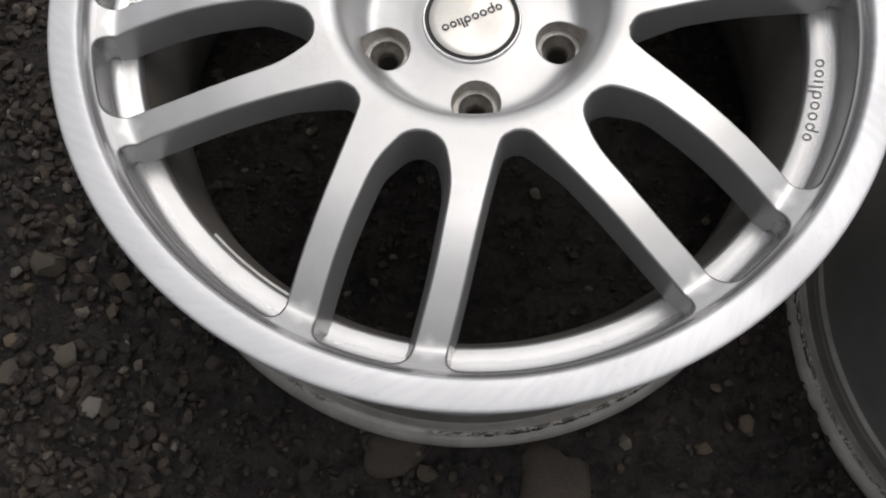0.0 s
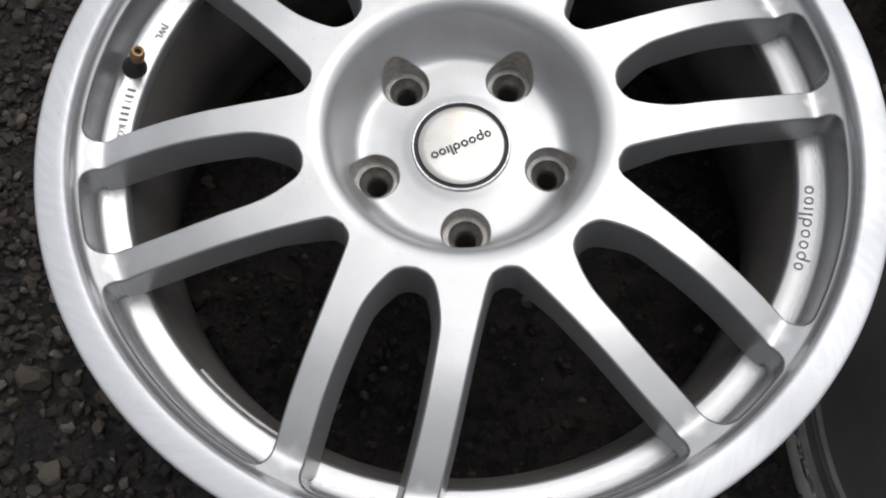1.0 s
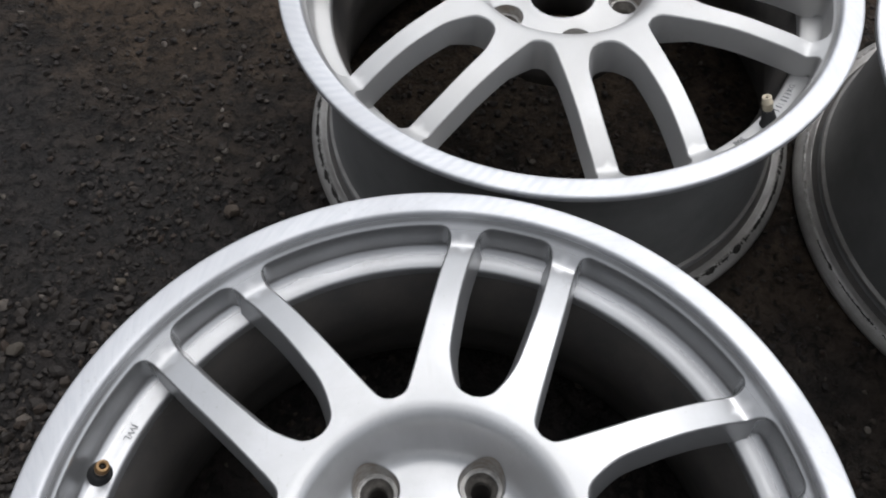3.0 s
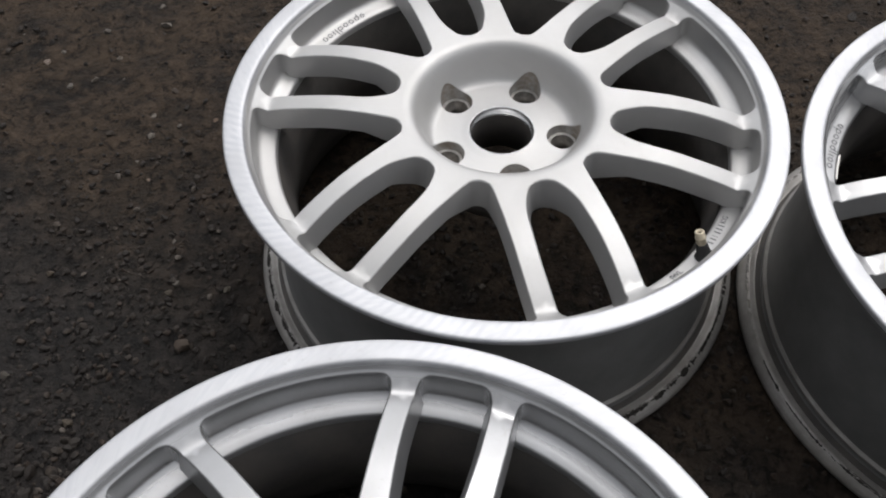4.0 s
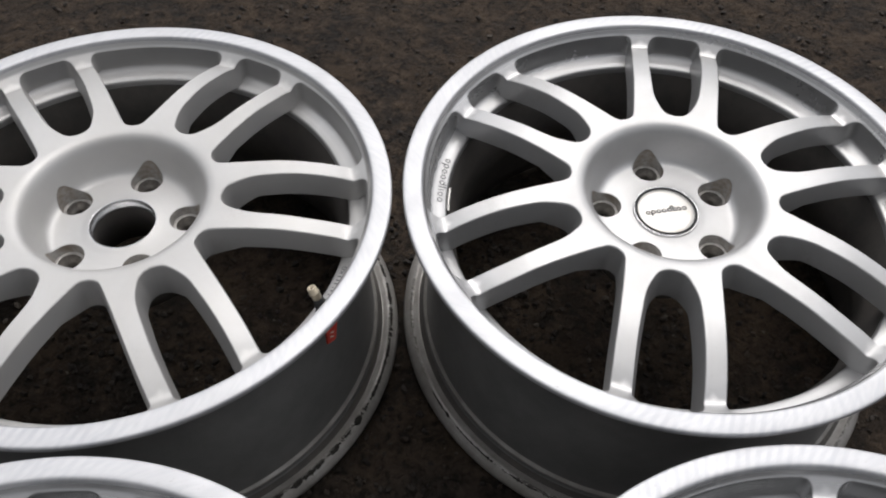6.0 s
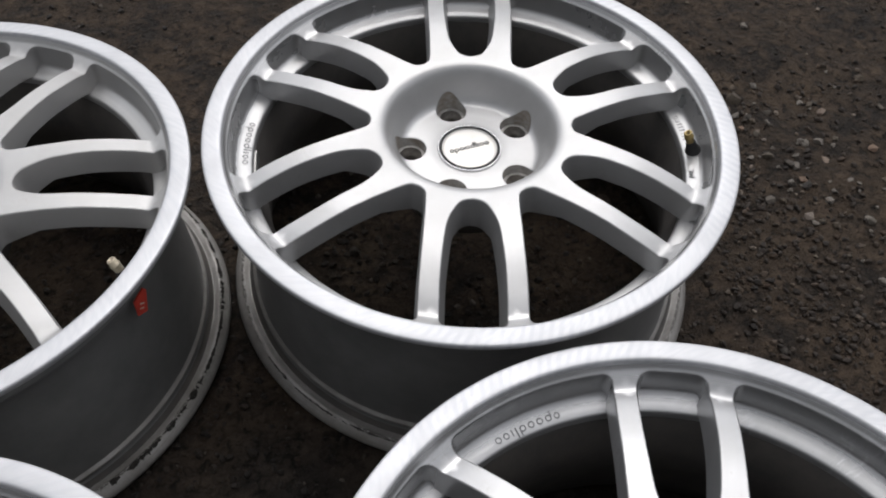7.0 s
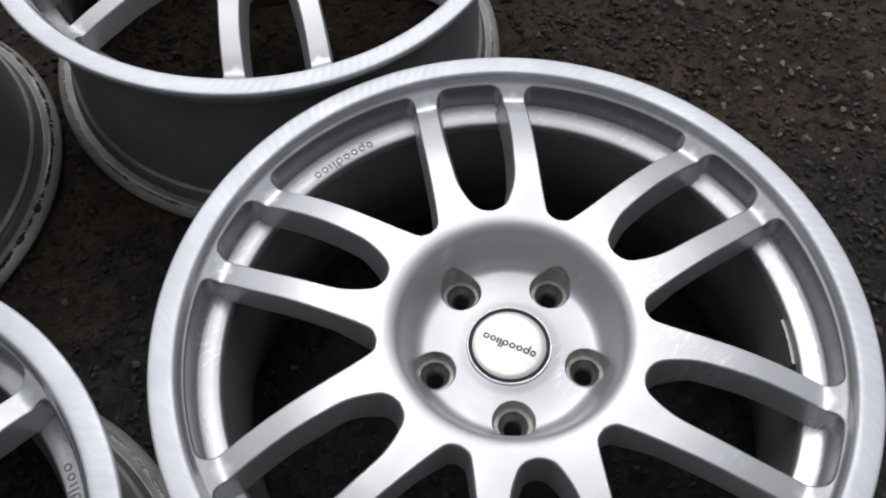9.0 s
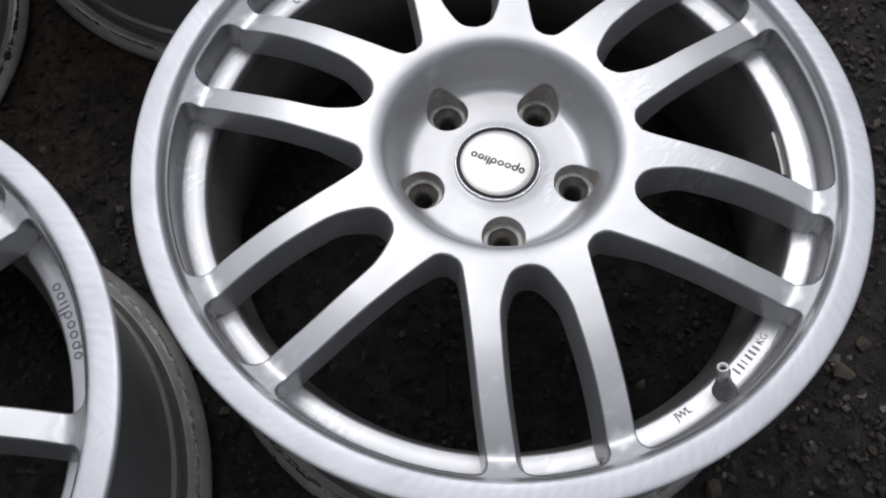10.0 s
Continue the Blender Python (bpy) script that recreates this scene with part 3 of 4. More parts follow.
def wheel(label, where, tip, cap_turn, paint):
    """One alloy wheel that lies face up; its origin is the middle of the lip's plane."""
    w = tagged(new("alloy_wheel"), label, "wheel", "alloy wheels on the ground")
    w.empty_display_size = 0.05

    def once(key, make):
        """Builds a part for the first wheel; the others share its mesh."""
        if key in SHARED:
            src = SHARED[key]
            ob = new(src.name.split(".")[0], src.data)
            ob.parent = w
            tagged(ob, src.get("label", ""))
        else:
            ob = SHARED[key] = make()
        if ob.data.materials[0] == SILVER:
            ob.material_slots[0].link = "OBJECT"
            ob.material_slots[0].material = paint
        return ob

    kinds = sectors()
    for key in ["hub", "band"] + list(range(12)):
        name = key if isinstance(key, str) else "spoke"
        name = "outer_band" if name == "band" else name

        def make(key=key, name=name):
            v, f, n = cut(VERTS, FACES, NORMALS, kinds[key])
            return raw(name, v, f, SILVER, w, "", n)
        once(("face", key), make)
    once("lip", lambda: lathe("machined_lip", [
        (0.2303, -0.0046), (0.2308, -0.0030), (0.2314, -0.0014), (0.2322, -0.0005), (0.2335, -0.0001), (0.2365, 0.0), (0.2400, 0.0), (0.2440, -0.0001), (0.2470, -0.0002),
        (0.2480, -0.0004), (0.2489, -0.0010), (0.2492, -0.0020), (0.2491, -0.0055), (0.2480, -0.0075), (0.2455, -0.0088)][::-1], LIP, w, "bright turned lip with tool marks and nicks", 256))
    once("ledge", lambda: lathe("ledge", [
        (0.2262, -0.0200), (0.2256, -0.0300), (0.2250, -0.0322), (0.2240, -0.0337), (0.2225, -0.0348), (0.2205, ledge_height(0.2205)), (0.2148, LEDGE), (0.2100, ledge_height(0.2100)), (0.2090, ledge_height(0.2090) - 0.0003),
        (0.2083, LEDGE - 0.0026), (0.2079, LEDGE - 0.0042), (0.2075, LEDGE - 0.0080)][::-1], SILVER, w, "silver ledge inside the openings", 256))
    once("inner", lambda: lathe("barrel_lining", [
        (0.2075, LEDGE - 0.008), (0.2050, -0.055), (0.1990, -0.075), (0.1985, -0.110), (0.2080, -0.128), (0.2150, -0.165), (0.2200, -0.190), (0.2340, -0.200), (0.2420, -0.2110)][::-1], DUST_AND_SHADE, w, "barrel inside dark with brake dust", 192))
    once("barrel", lambda: lathe("barrel", [
        (0.2455, -0.0088), (0.2380, -0.0105), (0.2330, -0.0135), (0.2310, -0.0180), (0.2300, -0.0300), (0.2315, -0.0330), (0.2290, -0.0370), (0.2200, -0.0470), (0.2165, -0.0600),
        (0.2165, -0.0900), (0.2190, -0.1200), (0.2225, -0.1500), (0.2243, -0.1760), (0.2250, -0.1845)], BARREL, w, "dull grey barrel with grime", 256))
    once("hump", lambda: lathe("safety_hump", [
        (0.2250, -0.1845), (0.2261, -0.1857), (0.2275, -0.1864), (0.2284, -0.1874), (0.2283, -0.1887), (0.2273, -0.1900)], FLANGE, w, "worn ridge round the barrel", 256))
    once("seat", lambda: lathe("bead_seat", [
        (0.2273, -0.1900), (0.2266, -0.1914), (0.2270, -0.1936), (0.2284, -0.1962), (0.2300, -0.1982)], BARREL, w, "dull grey bead seat", 256))
    once("flange", lambda: lathe("inner_flange", [
        (0.2300, -0.1982), (0.2322, -0.1994), (0.2348, -0.1992), (0.2378, -0.1979), (0.2398, -0.1976), (0.2420, -0.1984), (0.2446, -0.2002),
        (0.2470, -0.2024), (0.2487, -0.2048), (0.2496, -0.2072), (0.2487, -0.2100), (0.2450, -0.2122), (0.2420, -0.2125), (0.2415, -0.2105)], FLANGE, w, "worn inner flange with chips and dirt", 256))
    once("back", lambda: lathe("hub_back", [(0.0283, -0.048), (0.0283, -0.090), (0.064, -0.090), (0.080, -0.060), (0.090, -0.026)][::-1], DUST_AND_SHADE, w, "", 96))
    once("bore", lambda: lathe("hub_bore", [(0.0306, -0.0386), (0.0303, -0.0381), (0.0300, -0.0382), (0.0296, -0.0392), (0.0294, -0.0440), (0.0284, -0.0446), (0.0283, -0.0480)][::-1], CHROME, w, "bright chamfer of the hub bore", 96))
    for k in range(5):
        seat = once("lug_seat", lambda: lug_seat(w))
        bore = once("lug_bore", lambda: lug_bore(w))
        step = once("lug_step", lambda: lug_cone(w, "lug_step", ((0.0136, -0.0488), (0.0131, -0.0489), (0.0122, -0.0486), (0.0113, -0.0486), (0.0106, -0.0493)), STEP, "pale worn step in the lug hole"))
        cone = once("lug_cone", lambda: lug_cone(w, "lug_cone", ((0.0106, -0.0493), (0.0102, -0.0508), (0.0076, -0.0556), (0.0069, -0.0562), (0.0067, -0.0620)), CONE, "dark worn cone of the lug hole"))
        for ob in (seat, bore, step, cone):
            ob.matrix_basis = Matrix.Rotation(radians(42.3 + 72 * k), 4, "Z")

    # the valve in the middle of the wide opening at 150 degrees
    m = Matrix.Rotation(radians(151.0), 4, "Z") @ Matrix.Translation((0.2185, 0, LEDGE + 0.0005)) @ Matrix.Rotation(radians(-24), 4, "Y")
    stem = once("stem", lambda: tube("valve_stem", [(-0.006, 0.0078), (0.001, 0.0080), (0.0024, 0.0076), (0.0034, 0.0062), (0.010, 0.0052), (0.0135, 0.0046), (0.0140, 0.0040)], RUBBER, w, m, "black rubber valve stem"))
    if tip == "steel":
        stem.material_slots[0].link = "OBJECT"
        stem.material_slots[0].material = GREY_RUBBER
        tagged(stem, "worn grey rubber valve stem")
    # dark disc added inside the tip, in place of the shade in its hole
    once("valve_core", lambda: tube("valve_core", [(0.0230, 0.0019), (0.0240, 0.0020), (0.0242, 0.0009), (0.0252, 0.0008)], CHIP, w, m, "dark disc for the shade in the open valve tip", 16))
    tube("valve_tip", [(0.0138, 0.0036), (0.0150, 0.0041), (0.0195, 0.0041), (0.0200, 0.0046), (0.0212, 0.0046), (0.0218, 0.0039), (0.0262, 0.0039), (0.0266, 0.0035), (0.0266, 0.0022), (0.0235, 0.0021)], TIPS[tip], stem, m, tip + " metal valve tip without its cap", 20)

    # cast marks on the ledge: signs as bars
    def along(mid, radius, z, out):
        """Poses along the ledge; out: the signs' feet point outwards."""
        def place(d):
            a = radians(mid) + d / radius * (1 if out else -1)
            return Matrix.Rotation(a, 4, "Z") @ Matrix.Translation((radius, 0, z)) @ Matrix.Rotation(-LEDGE_SLOPE, 4, "Y") @ Matrix.Rotation(radians(90 if out else -90), 4, "Z")
        return place

    word_mark("cast_sign", 0.0056, 0.0011, 0.0018, along(-29.3, 0.2148, LEDGE + 0.0004, True), CAST_MARK, w)
    mark_row("load_sign", radians(156.2), 0.2150, LEDGE + 0.0001, [0.0030, 0.0030, 0.0012], 0.0056, CAST_MARK, w)
    mark_row("load_sign", radians(159.8), 0.2150, LEDGE + 0.0001, [0.0032, 0.0032, 0.0032], 0.0056, CAST_MARK, w, 0.0010)
    for text, mid, radius in (("KG", 163.0, 0.2150), ("JWL", 142.8, 0.2140)):
        once(text, lambda: cast_word(text, along(mid, radius, LEDGE, True)(0.0), w))

    # the cover in the hub bore
    if cap_turn is not None:
        cap = once("cap", lambda: lathe("centre_cap", [(0.0, -0.0362), (0.012, -0.0362), (0.0225, -0.0363), (0.0263, -0.0365), (0.0270, -0.0368)][::-1], CAP, w, "brushed metal centre cap", 96))
        groove = once("groove", lambda: lathe("cap_groove", [(0.0270, -0.0368), (0.0272, -0.0378), (0.0294, -0.0378), (0.0297, -0.0368)][::-1], RUBBER, w, "black groove round the cap", 96))
        once("rim", lambda: lathe("cap_rim", [(0.0297, -0.0368), (0.0300, -0.0364), (0.0306, -0.0365), (0.0311, -0.0374), (0.0314, -0.0392)][::-1], CHROME, w, "bright rim of the cap", 96))
        turn = Matrix.Rotation(radians(cap_turn), 4, "Z")
        word_mark("printed_sign", 0.0049, 0.0013, 0.0005, lambda d: turn @ Matrix.Translation((d, 0, -0.0359)), INK, cap)
    w.matrix_world = where
    return w


def lying(x, y, z, nx, ny, turn):
    n = Vector((nx, ny, 1)).normalized()
    tilt = Vector((0, 0, 1)).rotation_difference(n).to_matrix().to_4x4()
    return Matrix.Translation((x, y, z)) @ tilt @ Matrix.Rotation(radians(turn), 4, "Z")


PLACES = [  # middle of the lip, its lean, the turn
    (0.0000, 0.0000, 0.2207, 0.0004, 0.0337, 11.5),
    (0.1408, 0.4846, 0.2113, -0.0120, 0.0077, 161.1),
    (0.6224, 0.3233, 0.2143, -0.0130, -0.0358, 179.2),
    (0.4912, -0.1624, 0.1992, -0.0083, 0.0103, 114.8)]


# ---------------------------------------------------------------- the ground
def smooth_noise(x, y, scale, seed):
    return noise.noise(Vector((x * scale, y * scale, seed)))


def ground_height(x, y):
    """Packed ground that bears the four wheels."""
    top, weight = 0.0, 0.2
    for px, py, pz, nx, ny, turn in PLACES:
        d = math.hypot(x - px, y - py)
        if d > 0.9:
            continue
        k = math.exp(-(d / 0.27) ** 4)
        top += k * (pz - HIGH - nx * (x - px) - ny * (y - py))
        weight += k
    far = min(1.0, math.hypot(x - 0.3, y - 0.2) / 3)
    return top / weight - 0.002 + 0.0035 * smooth_noise(x, y, 7, 1) + 0.0030 * smooth_noise(x, y, 26, 2) + 0.0018 * smooth_noise(x, y, 55, 6) + 0.05 * far * far * smooth_noise(x, y, 0.35, 3)


def spread(lo, hi, step, far):
    """Grid lines: fine from lo to hi, then ever wider out to far."""
    inner = list(np.arange(lo, hi, step))
    outer, d, g = [], 0.0, step
    while d < far:
        g *= 1.35
        d += g
        outer.append(d)
    return [lo - d for d in reversed(outer)] + inner + [inner[-1] + d for d in outer]


xs, ys = spread(-0.75, 1.65, 0.0075, 400), spread(-0.75, 1.60, 0.0075, 400)
gverts = [(x, y, ground_height(x, y)) for y in ys for x in xs]
gw = len(xs)
gfaces = [(j * gw + i, j * gw + i + 1, (j + 1) * gw + i + 1, (j + 1) * gw + i) for j in range(len(ys) - 1) for i in range(gw - 1)]
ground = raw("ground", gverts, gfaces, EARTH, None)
tagged(ground, "damp dark earth packed with gravel, shade coloured into one side", "ground", "", "structure")

# ---------------------------------------------------------------- the wheels
WHEELS = [
    wheel("silver twelve-spoke alloy wheel with a brown valve tip", lying(*PLACES[0]), "brown", 201 - 11.5, SILVER),
    wheel("silver twelve-spoke alloy wheel without its centre cap", lying(*PLACES[1]), "cream", None, DUSTY_SILVER),
    wheel("silver twelve-spoke alloy wheel with centre cap and brass valve tip", lying(*PLACES[2]), "brass", -10 - 179.2, DULL_SILVER),
    wheel("silver twelve-spoke alloy wheel with a steel valve tip and scuffed spokes", lying(*PLACES[3]), "steel", 114 - 114.8, SCRAPED_SILVER)]


def arc_strip(name, parent, turn, span, r0, r1, z0, z1, material, label):
    """A thin curved strip that lies along the barrel."""
    bm = bmesh.new()
    rows, n = [], 24
    for i in range(n + 1):
        a = radians(turn - span / 2 + span * i / n)
        rows.append([bm.verts.new((r * math.cos(a), r * math.sin(a), z)) for r, z in ((r1, z0), (r0, z0), (r0 - 0.0006, z1), (r1, z1))])
    for p, q in zip(rows, rows[1:]):
        for i in range(4):
            bm.faces.new((p[i], q[i], q[(i + 1) % 4], p[(i + 1) % 4]))
    bm.faces.new(rows[0])
    bm.faces.new(rows[-1][::-1])
    return part(name, bm, material, parent, label)


# stick-on balance weights inside three of the barrels
arc_strip("balance_weight", WHEELS[0], -131 - 11.5, 17, 0.2056, 0.2072, -0.0420, -0.0560, LEAD, "dull stick-on balance weight")
arc_strip("balance_weight", WHEELS[3], -40.5 - 114.8, 10, 0.2050, 0.2072, -0.0440, -0.0600, LEAD, "dull stick-on balance weight")
arc_strip("balance_weight", WHEELS[2], 155 - 179.2, 8, 0.2056, 0.2072, -0.0420, -0.0560, LEAD, "dull stick-on balance weight")


def chipped_edge(parent, seed, size, arcs):
    """Torn dark chips along the shoulder of the inner flange, where the tyre was levered off."""
    bm, n = bmesh.new(), 1400
    height = ((0.2348, -0.1992), (0.2378, -0.1979), (0.2398, -0.1976), (0.2420, -0.1984), (0.2446, -0.2002), (0.2470, -0.2024), (0.2487, -0.2048))

    def point(a, r):
        for (p, zp), (q, zq) in zip(height, height[1:]):
            if r <= q:
                break
        z = zp + (zq - zp) * (r - p) / (q - p) + 0.0004
        return bm.verts.new((r * math.cos(a), r * math.sin(a), z))

    last = None
    for i in range(n):
        turn = 360 * i / n
        if not any((turn - lo) % 360 < hi - lo for lo, hi in arcs):
            last = None
            continue
        a = radians(turn)
        wide = size * (0.65 + 1.5 * noise.noise(Vector((turn * 0.35, seed, 0))) + 0.9 * noise.noise(Vector((turn * 1.7, seed, 5))) + 1.1 * noise.noise(Vector((turn * 5.0, seed, 7))))
        mid = 0.2424 + 0.0008 * noise.noise(Vector((turn * 0.6, seed, 9)))
        if wide < 0.0002:
            last = None
            continue
        row = [point(a, mid + wide * k) for k in (-0.5, -0.25, 0.0, 0.25, 0.5)]
        if last:
            for k in range(4):
                bm.faces.new((last[k], last[k + 1], row[k + 1], row[k]))
        last = row
    for v in [v for v in bm.verts if not v.link_faces]:
        bm.verts.remove(v)
    ob = part("chipped_edge", bm, CHIP, parent)
    return tagged(ob, "torn dark chips along the flange", "", "", "stuff")


# turns of the chipped stretches, seen from above, less each wheel's own turn
for w, place, seed, size, arcs in zip(WHEELS, PLACES, (1, 2, 3, 4), (0.0014, 0.0036, 0.0015, 0.0014), (((-90, -40),), ((-75, 20), (170, 215)), ((185, 250),), ((140, 190),))):
    chipped_edge(w, seed, size, [(lo - place[5], hi - place[5]) for lo, hi in arcs])


def red_tag(parent):
    """A red tag that hangs from the foot of the valve on the barrel's outside."""
    bm = bmesh.new()
    m = Matrix.Rotation(radians(150.0), 4, "Z") @ Matrix.Translation((0.2262, 0, -0.054)) @ Matrix.Rotation(radians(78), 4, "Y") @ Matrix.Rotation(radians(-35), 4, "Z")
    tri = [(-0.010, 0.002), (0.000, -0.009), (0.013, -0.004), (0.011, 0.007), (-0.008, 0.006)]
    lo = [bm.verts.new(m @ Vector((x, y, -0.0008))) for x, y in tri]
    hi = [bm.verts.new(m @ Vector((x, y, 0.0008))) for x, y in tri]
    bm.faces.new(lo[::-1])
    bm.faces.new(hi)
    for i in range(5):
        bm.faces.new((lo[i], lo[(i + 1) % 5], hi[(i + 1) % 5], hi[i]))
    tag = part("valve_tag", bm, RED, parent, "small red plastic tag")
    for d in (0.003, 0.007):
        bm = bmesh.new()
        bar_shape(bm, m @ Matrix.Translation((d, 0.000, 0.0011)), 0.0014, 0.005)
        part("printed_line", bm, PALE, tag)


red_tag(WHEELS[1])

# ---------------------------------------------------------------- gravel
def pebble(rng, points):
    """A worn stone about 1 across: a rounded hull."""
    bm = bmesh.new()
    sx, sy, sz = 1.0, rng.uniform(0.65, 0.95), rng.uniform(0.45, 0.75)
    for i in range(points):
        v = Vector((rng.gauss(0, 1), rng.gauss(0, 1), rng.gauss(0, 1))).normalized() * rng.uniform(0.42, 0.52)
        bm.verts.new((v.x * sx, v.y * sy, v.z * sz))
    got = bmesh.ops.convex_hull(bm, input=bm.verts[:])
    bmesh.ops.delete(bm, geom=[g for g in got["geom_interior"] if isinstance(g, bmesh.types.BMVert)], context="VERTS")
    return bm


def density(x, y):
    """How thick the gravel lies: thick beside and before the wheels, thin behind them."""
    beside = max(0.0, min(1.0, (-0.20 - x) / 0.10)) * max(0.0, min(1.0, (0.42 - y) / 0.30)) * (0.35 if y < -0.15 else 0.85)
    before = max(0.0, min(1.0, (-0.18 - y) / 0.12)) * 0.22
    right = math.exp(-((x - 1.05) / 0.20) ** 2) * max(0.0, min(1.0, (0.45 - y) / 0.25)) * 0.22
    patch = max(0.0, 0.45 + 1.2 * smooth_noise(x, y, 6, 9) + 0.7 * smooth_noise(x, y, 17, 4))
    loose = 0.24 - 0.18 * max(0.0, min(1.0, (x - 0.95) / 0.15, 1.0), min(1.0, (y - 0.55) / 0.2))
    return min(1.0, (loose + max(beside, before, right)) * (0.35 + 0.9 * patch))


rng = random.Random(4)
KINDS, PALE_KINDS = [], []
for i in range(14):
    bm = pebble(rng, 19)
    for f in bm.faces:
        f.smooth = True
    for e in bm.edges:
        if len(e.link_faces) == 2 and e.calc_face_angle() > radians(27):
            e.smooth = False
    mesh = bpy.data.meshes.new("stone")
    bm.to_mesh(mesh)
    bm.free()
    pale = mesh.copy()
    pale.materials.append(PALE_STONE)
    mesh.materials.append(STONE)
    KINDS.append(mesh)
    PALE_KINDS.append(pale)
CRUSHED = []
for i in range(12):
    bm = pebble(rng, 13)
    mesh = bpy.data.meshes.new("stone")
    bm.to_mesh(mesh)
    bm.free()
    mesh.materials.append(CRUSHED_STONE)
    CRUSHED.append(mesh)


def free_spot(x, y, size):
    """Not under a wheel's flange."""
    for px, py, pz, nx, ny, turn in PLACES:
        if abs(math.hypot(x - px, y - py) - 0.243) < 0.012 + size / 2:
            return False
    return True


def lay_stone(x, y, size, sink=0.16, kinds=KINDS):
    ob = new("stone", rng.choice(kinds))
    ob.parent = ground
    ob.matrix_world = Matrix.Translation((x, y, ground_height(x, y) + size * sink)) @ pose(0, 0, 0, rng.uniform(-20, 20), rng.uniform(-20, 20), rng.uniform(0, 360)) @ Matrix.Scale(size, 4)


BIG = [  # the largest stones: x, y, size
    (-0.335, -0.099, 0.033), (-0.352, -0.120, 0.016), (-0.321, -0.066, 0.017), (-0.351, -0.023, 0.017), (-0.277, -0.118, 0.020), (-0.316, -0.174, 0.025),
    (-0.360, -0.186, 0.023), (-0.360, -0.160, 0.018), (-0.283, -0.142, 0.015), (-0.294, -0.214, 0.020), (-0.042, -0.274, 0.019), (0.199, -0.246, 0.017),
    (0.164, -0.263, 0.016), (0.105, -0.257, 0.014), (-0.331, 0.484, 0.012), (-0.203, 0.448, 0.010), (-0.144, 0.448, 0.011), (-0.353, 0.364, 0.013),
    (-0.285, 0.308, 0.013), (-0.372, 0.242, 0.020), (1.067, 0.262, 0.015),
    (1.056, 0.223, 0.015), (1.033, -0.143, 0.019), (0.946, -0.112, 0.015), (0.634, -0.445, 0.023), (0.482, -0.430, 0.021), (0.667, -0.442, 0.017)]
FLAT = bpy.data.meshes.new("flat_stone")
flat = bmesh.new()
bmesh.ops.create_icosphere(flat, subdivisions=3, radius=0.5)
for vert in flat.verts:
    d = 1 + 0.55 * noise.noise(vert.co * 2.6) + 0.12 * noise.noise(vert.co * 8)
    vert.co = Vector((vert.co.x * d, vert.co.y * d * 0.8, vert.co.z * d * 0.35))
for face in flat.faces:
    face.smooth = True
flat.to_mesh(FLAT)
flat.free()
FLAT.materials.append(TAN)
for x, y, size in ((-0.069, -0.252, 0.048), (0.043, -0.292, 0.070)):
    ob = new("flat_stone", FLAT)
    ob.parent = ground
    ob.matrix_world = Matrix.Translation((x, y, ground_height(x, y) - 0.002)) @ pose(0, 0, 0, 6, -4, 200 * size / 0.056) @ Matrix.Scale(size, 4)
for x, y, size in BIG:
    lay_stone(x, y, size, 0.2, PALE_KINDS if x < 0.9 else KINDS)
SCATTERED = [  # pale stones on the open earth
    (1.094, 0.394, 0.024), (1.069, 0.324, 0.014), (1.083, 0.347, 0.012), (1.111, 0.281, 0.015), (1.050, 0.285, 0.019), (1.173, 0.333, 0.013), (1.277, 0.341, 0.017), (1.345, 0.301, 0.019),
    (1.272, 0.243, 0.014), (1.232, 0.221, 0.012), (1.256, 0.164, 0.014), (1.153, 0.182, 0.013), (1.041, 0.159, 0.013), (1.030, 0.170, 0.011), (1.081, 0.145, 0.018), (1.075, 0.111, 0.017),
    (0.988, 0.077, 0.012), (1.016, 0.116, 0.010), (1.080, 0.065, 0.012), (1.013, 0.217, 0.011), (0.955, 0.135, 0.010), (0.983, 0.136, 0.008), (1.115, 0.351, 0.013), (1.154, 0.268, 0.012)]
for x, y, size in SCATTERED:
    lay_stone(x, y, size, 0.1, PALE_KINDS)
made = len(BIG) + len(SCATTERED) + 2
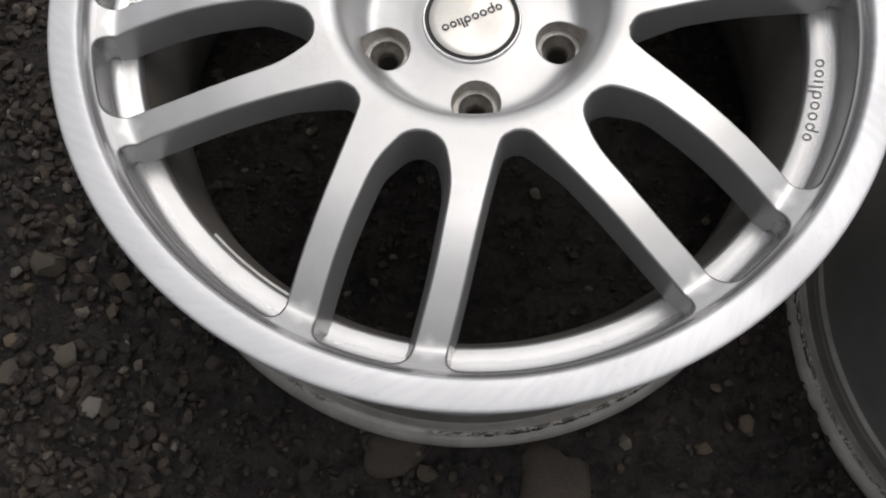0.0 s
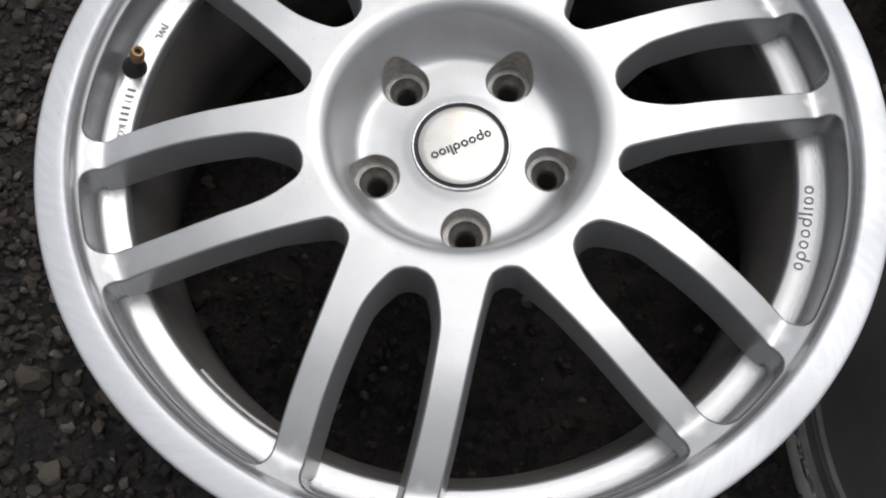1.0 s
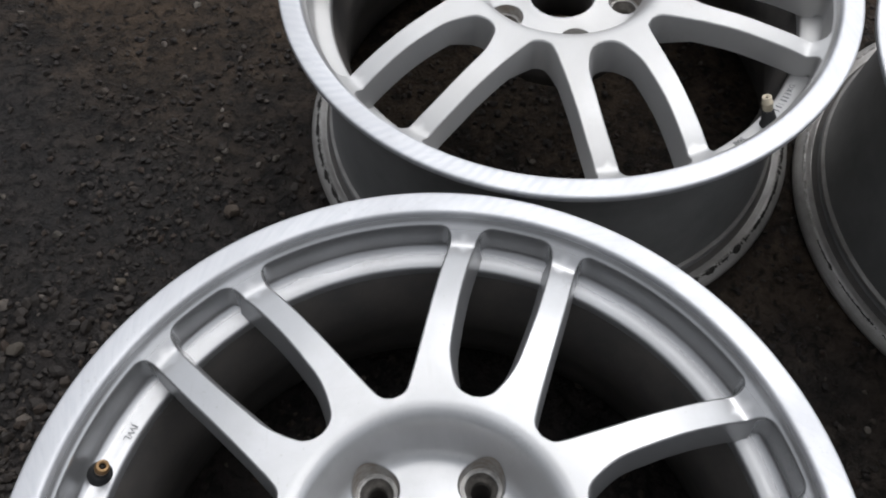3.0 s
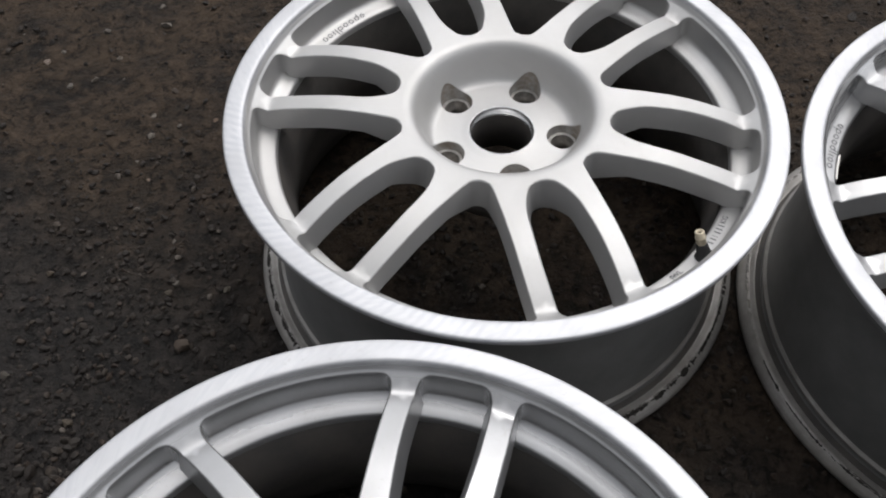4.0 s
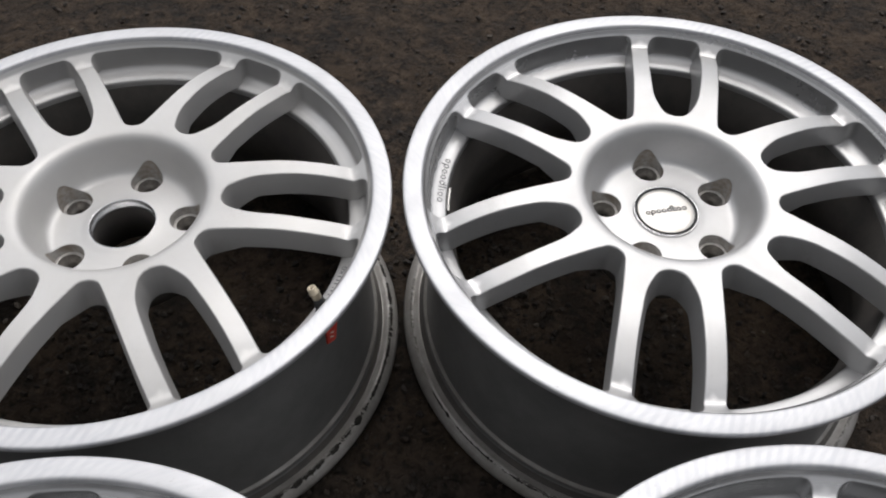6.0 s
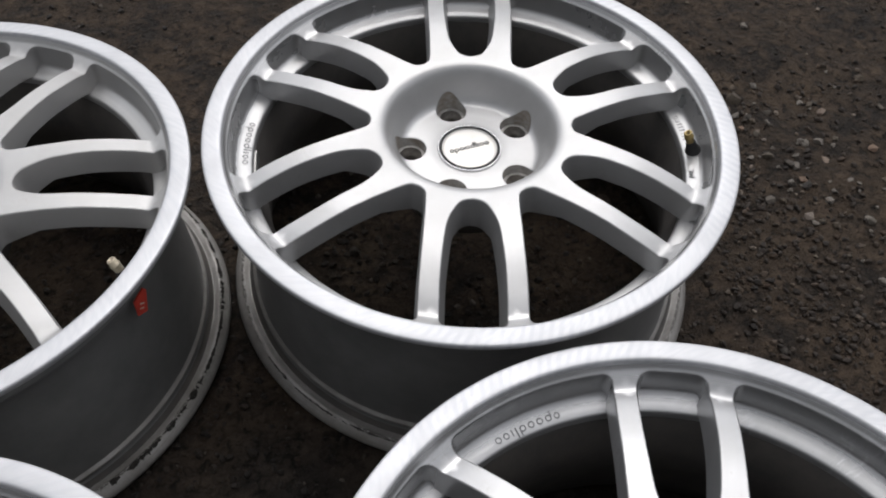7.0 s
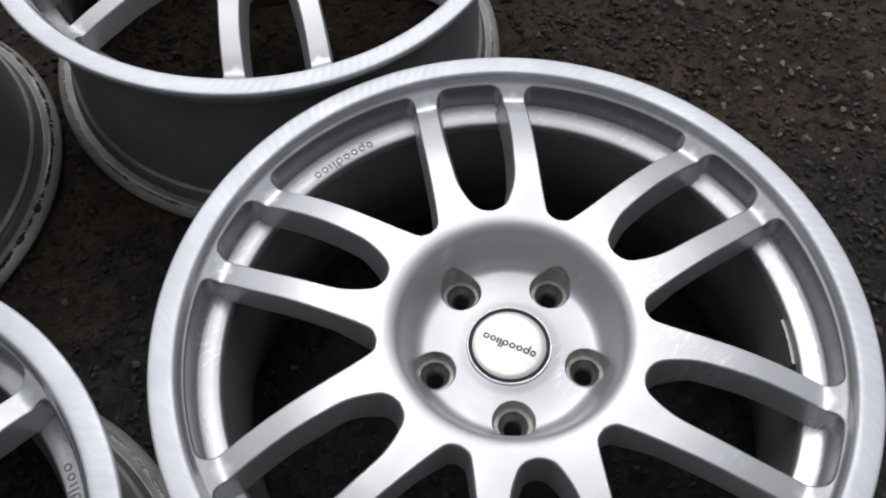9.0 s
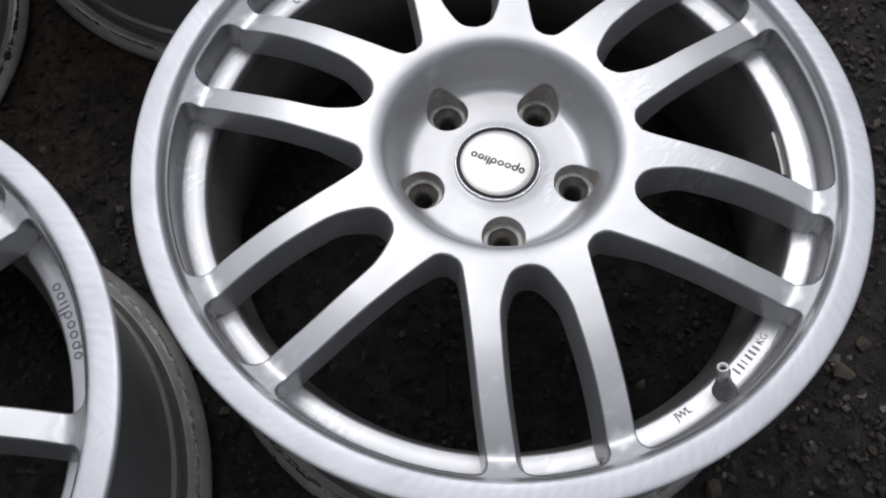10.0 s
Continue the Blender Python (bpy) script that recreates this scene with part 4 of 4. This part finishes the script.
HEAPS = [  # loose heaps of crushed stone: middle, spread, how many, sizes
    (1.08, 0.27, 0.055, 0.085, 60, 0.006, 0.018), (1.20, 0.10, 0.10, 0.16, 30, 0.006, 0.018), (1.02, -0.08, 0.055, 0.08, 40, 0.006, 0.016),
    (0.62, -0.45, 0.06, 0.05, 26, 0.005, 0.015), (-0.33, 0.86, 0.06, 0.06, 8, 0.008, 0.018), (-0.20, 0.62, 0.10, 0.12, 12, 0.006, 0.012)]
for cx, cy, sx, sy, count, lo, hi in HEAPS:
    while count:
        x, y, size = rng.gauss(cx, sx), rng.gauss(cy, sy), lo + (hi - lo) * rng.random() ** 1.6
        if not free_spot(x, y, size):
            continue
        lay_stone(x, y, size, 0.12, CRUSHED)
        count -= 1
        made += 1
while made < 300:
    x, y = rng.uniform(-0.50, 1.35), rng.uniform(-0.50, 1.00)
    if rng.random() > density(x, y):
        continue
    size = 0.009 + 0.013 * rng.random() ** 2.0
    if free_spot(x, y, size):
        lay_stone(x, y, size)
        made += 1


def grains():
    """The fine gravel, too small to count."""
    def shape(points):
        bm = pebble(rng, points)
        bm.verts.index_update()
        got = np.array([v.co[:] for v in bm.verts]), [tuple(v.index for v in f.verts) for f in bm.faces]
        bm.free()
        return got

    shapes, round_shapes = [shape(12) for i in range(10)], [shape(22) for i in range(8)]
    verts, faces, base, n = [], [], 0, 0
    while n < 56000:
        x, y = rng.uniform(-0.62, 1.55), rng.uniform(-0.60, 1.35)
        if rng.random() > density(x, y):
            continue
        size = 0.0016 + 0.0095 * rng.random() ** 2.8
        if x < -0.2 and y < 0.3 and rng.random() < 0.16:
            size = rng.uniform(0.008, 0.018)
        if 0.9 < x < 1.3 and y < 0.5 and rng.random() < 0.10:
            size = rng.uniform(0.005, 0.011)
        sv, sf = rng.choice(round_shapes if size > 0.007 else shapes)
        m = np.array(pose(0, 0, 0, rng.uniform(-30, 30), rng.uniform(-30, 30), rng.uniform(0, 360)).to_3x3()) * size
        verts.append(sv @ m.T + np.array((x, y, ground_height(x, y) + size * 0.16)))
        faces += [tuple(i + base for i in t) for t in sf]
        base += len(sv)
        n += 1
    ob = raw("gravel", np.concatenate(verts).tolist(), faces, GRAIN, None, "", None, False)
    return tagged(ob, "loose dark gravel scattered over damp earth", "gravel", "", "stuff")


grains()
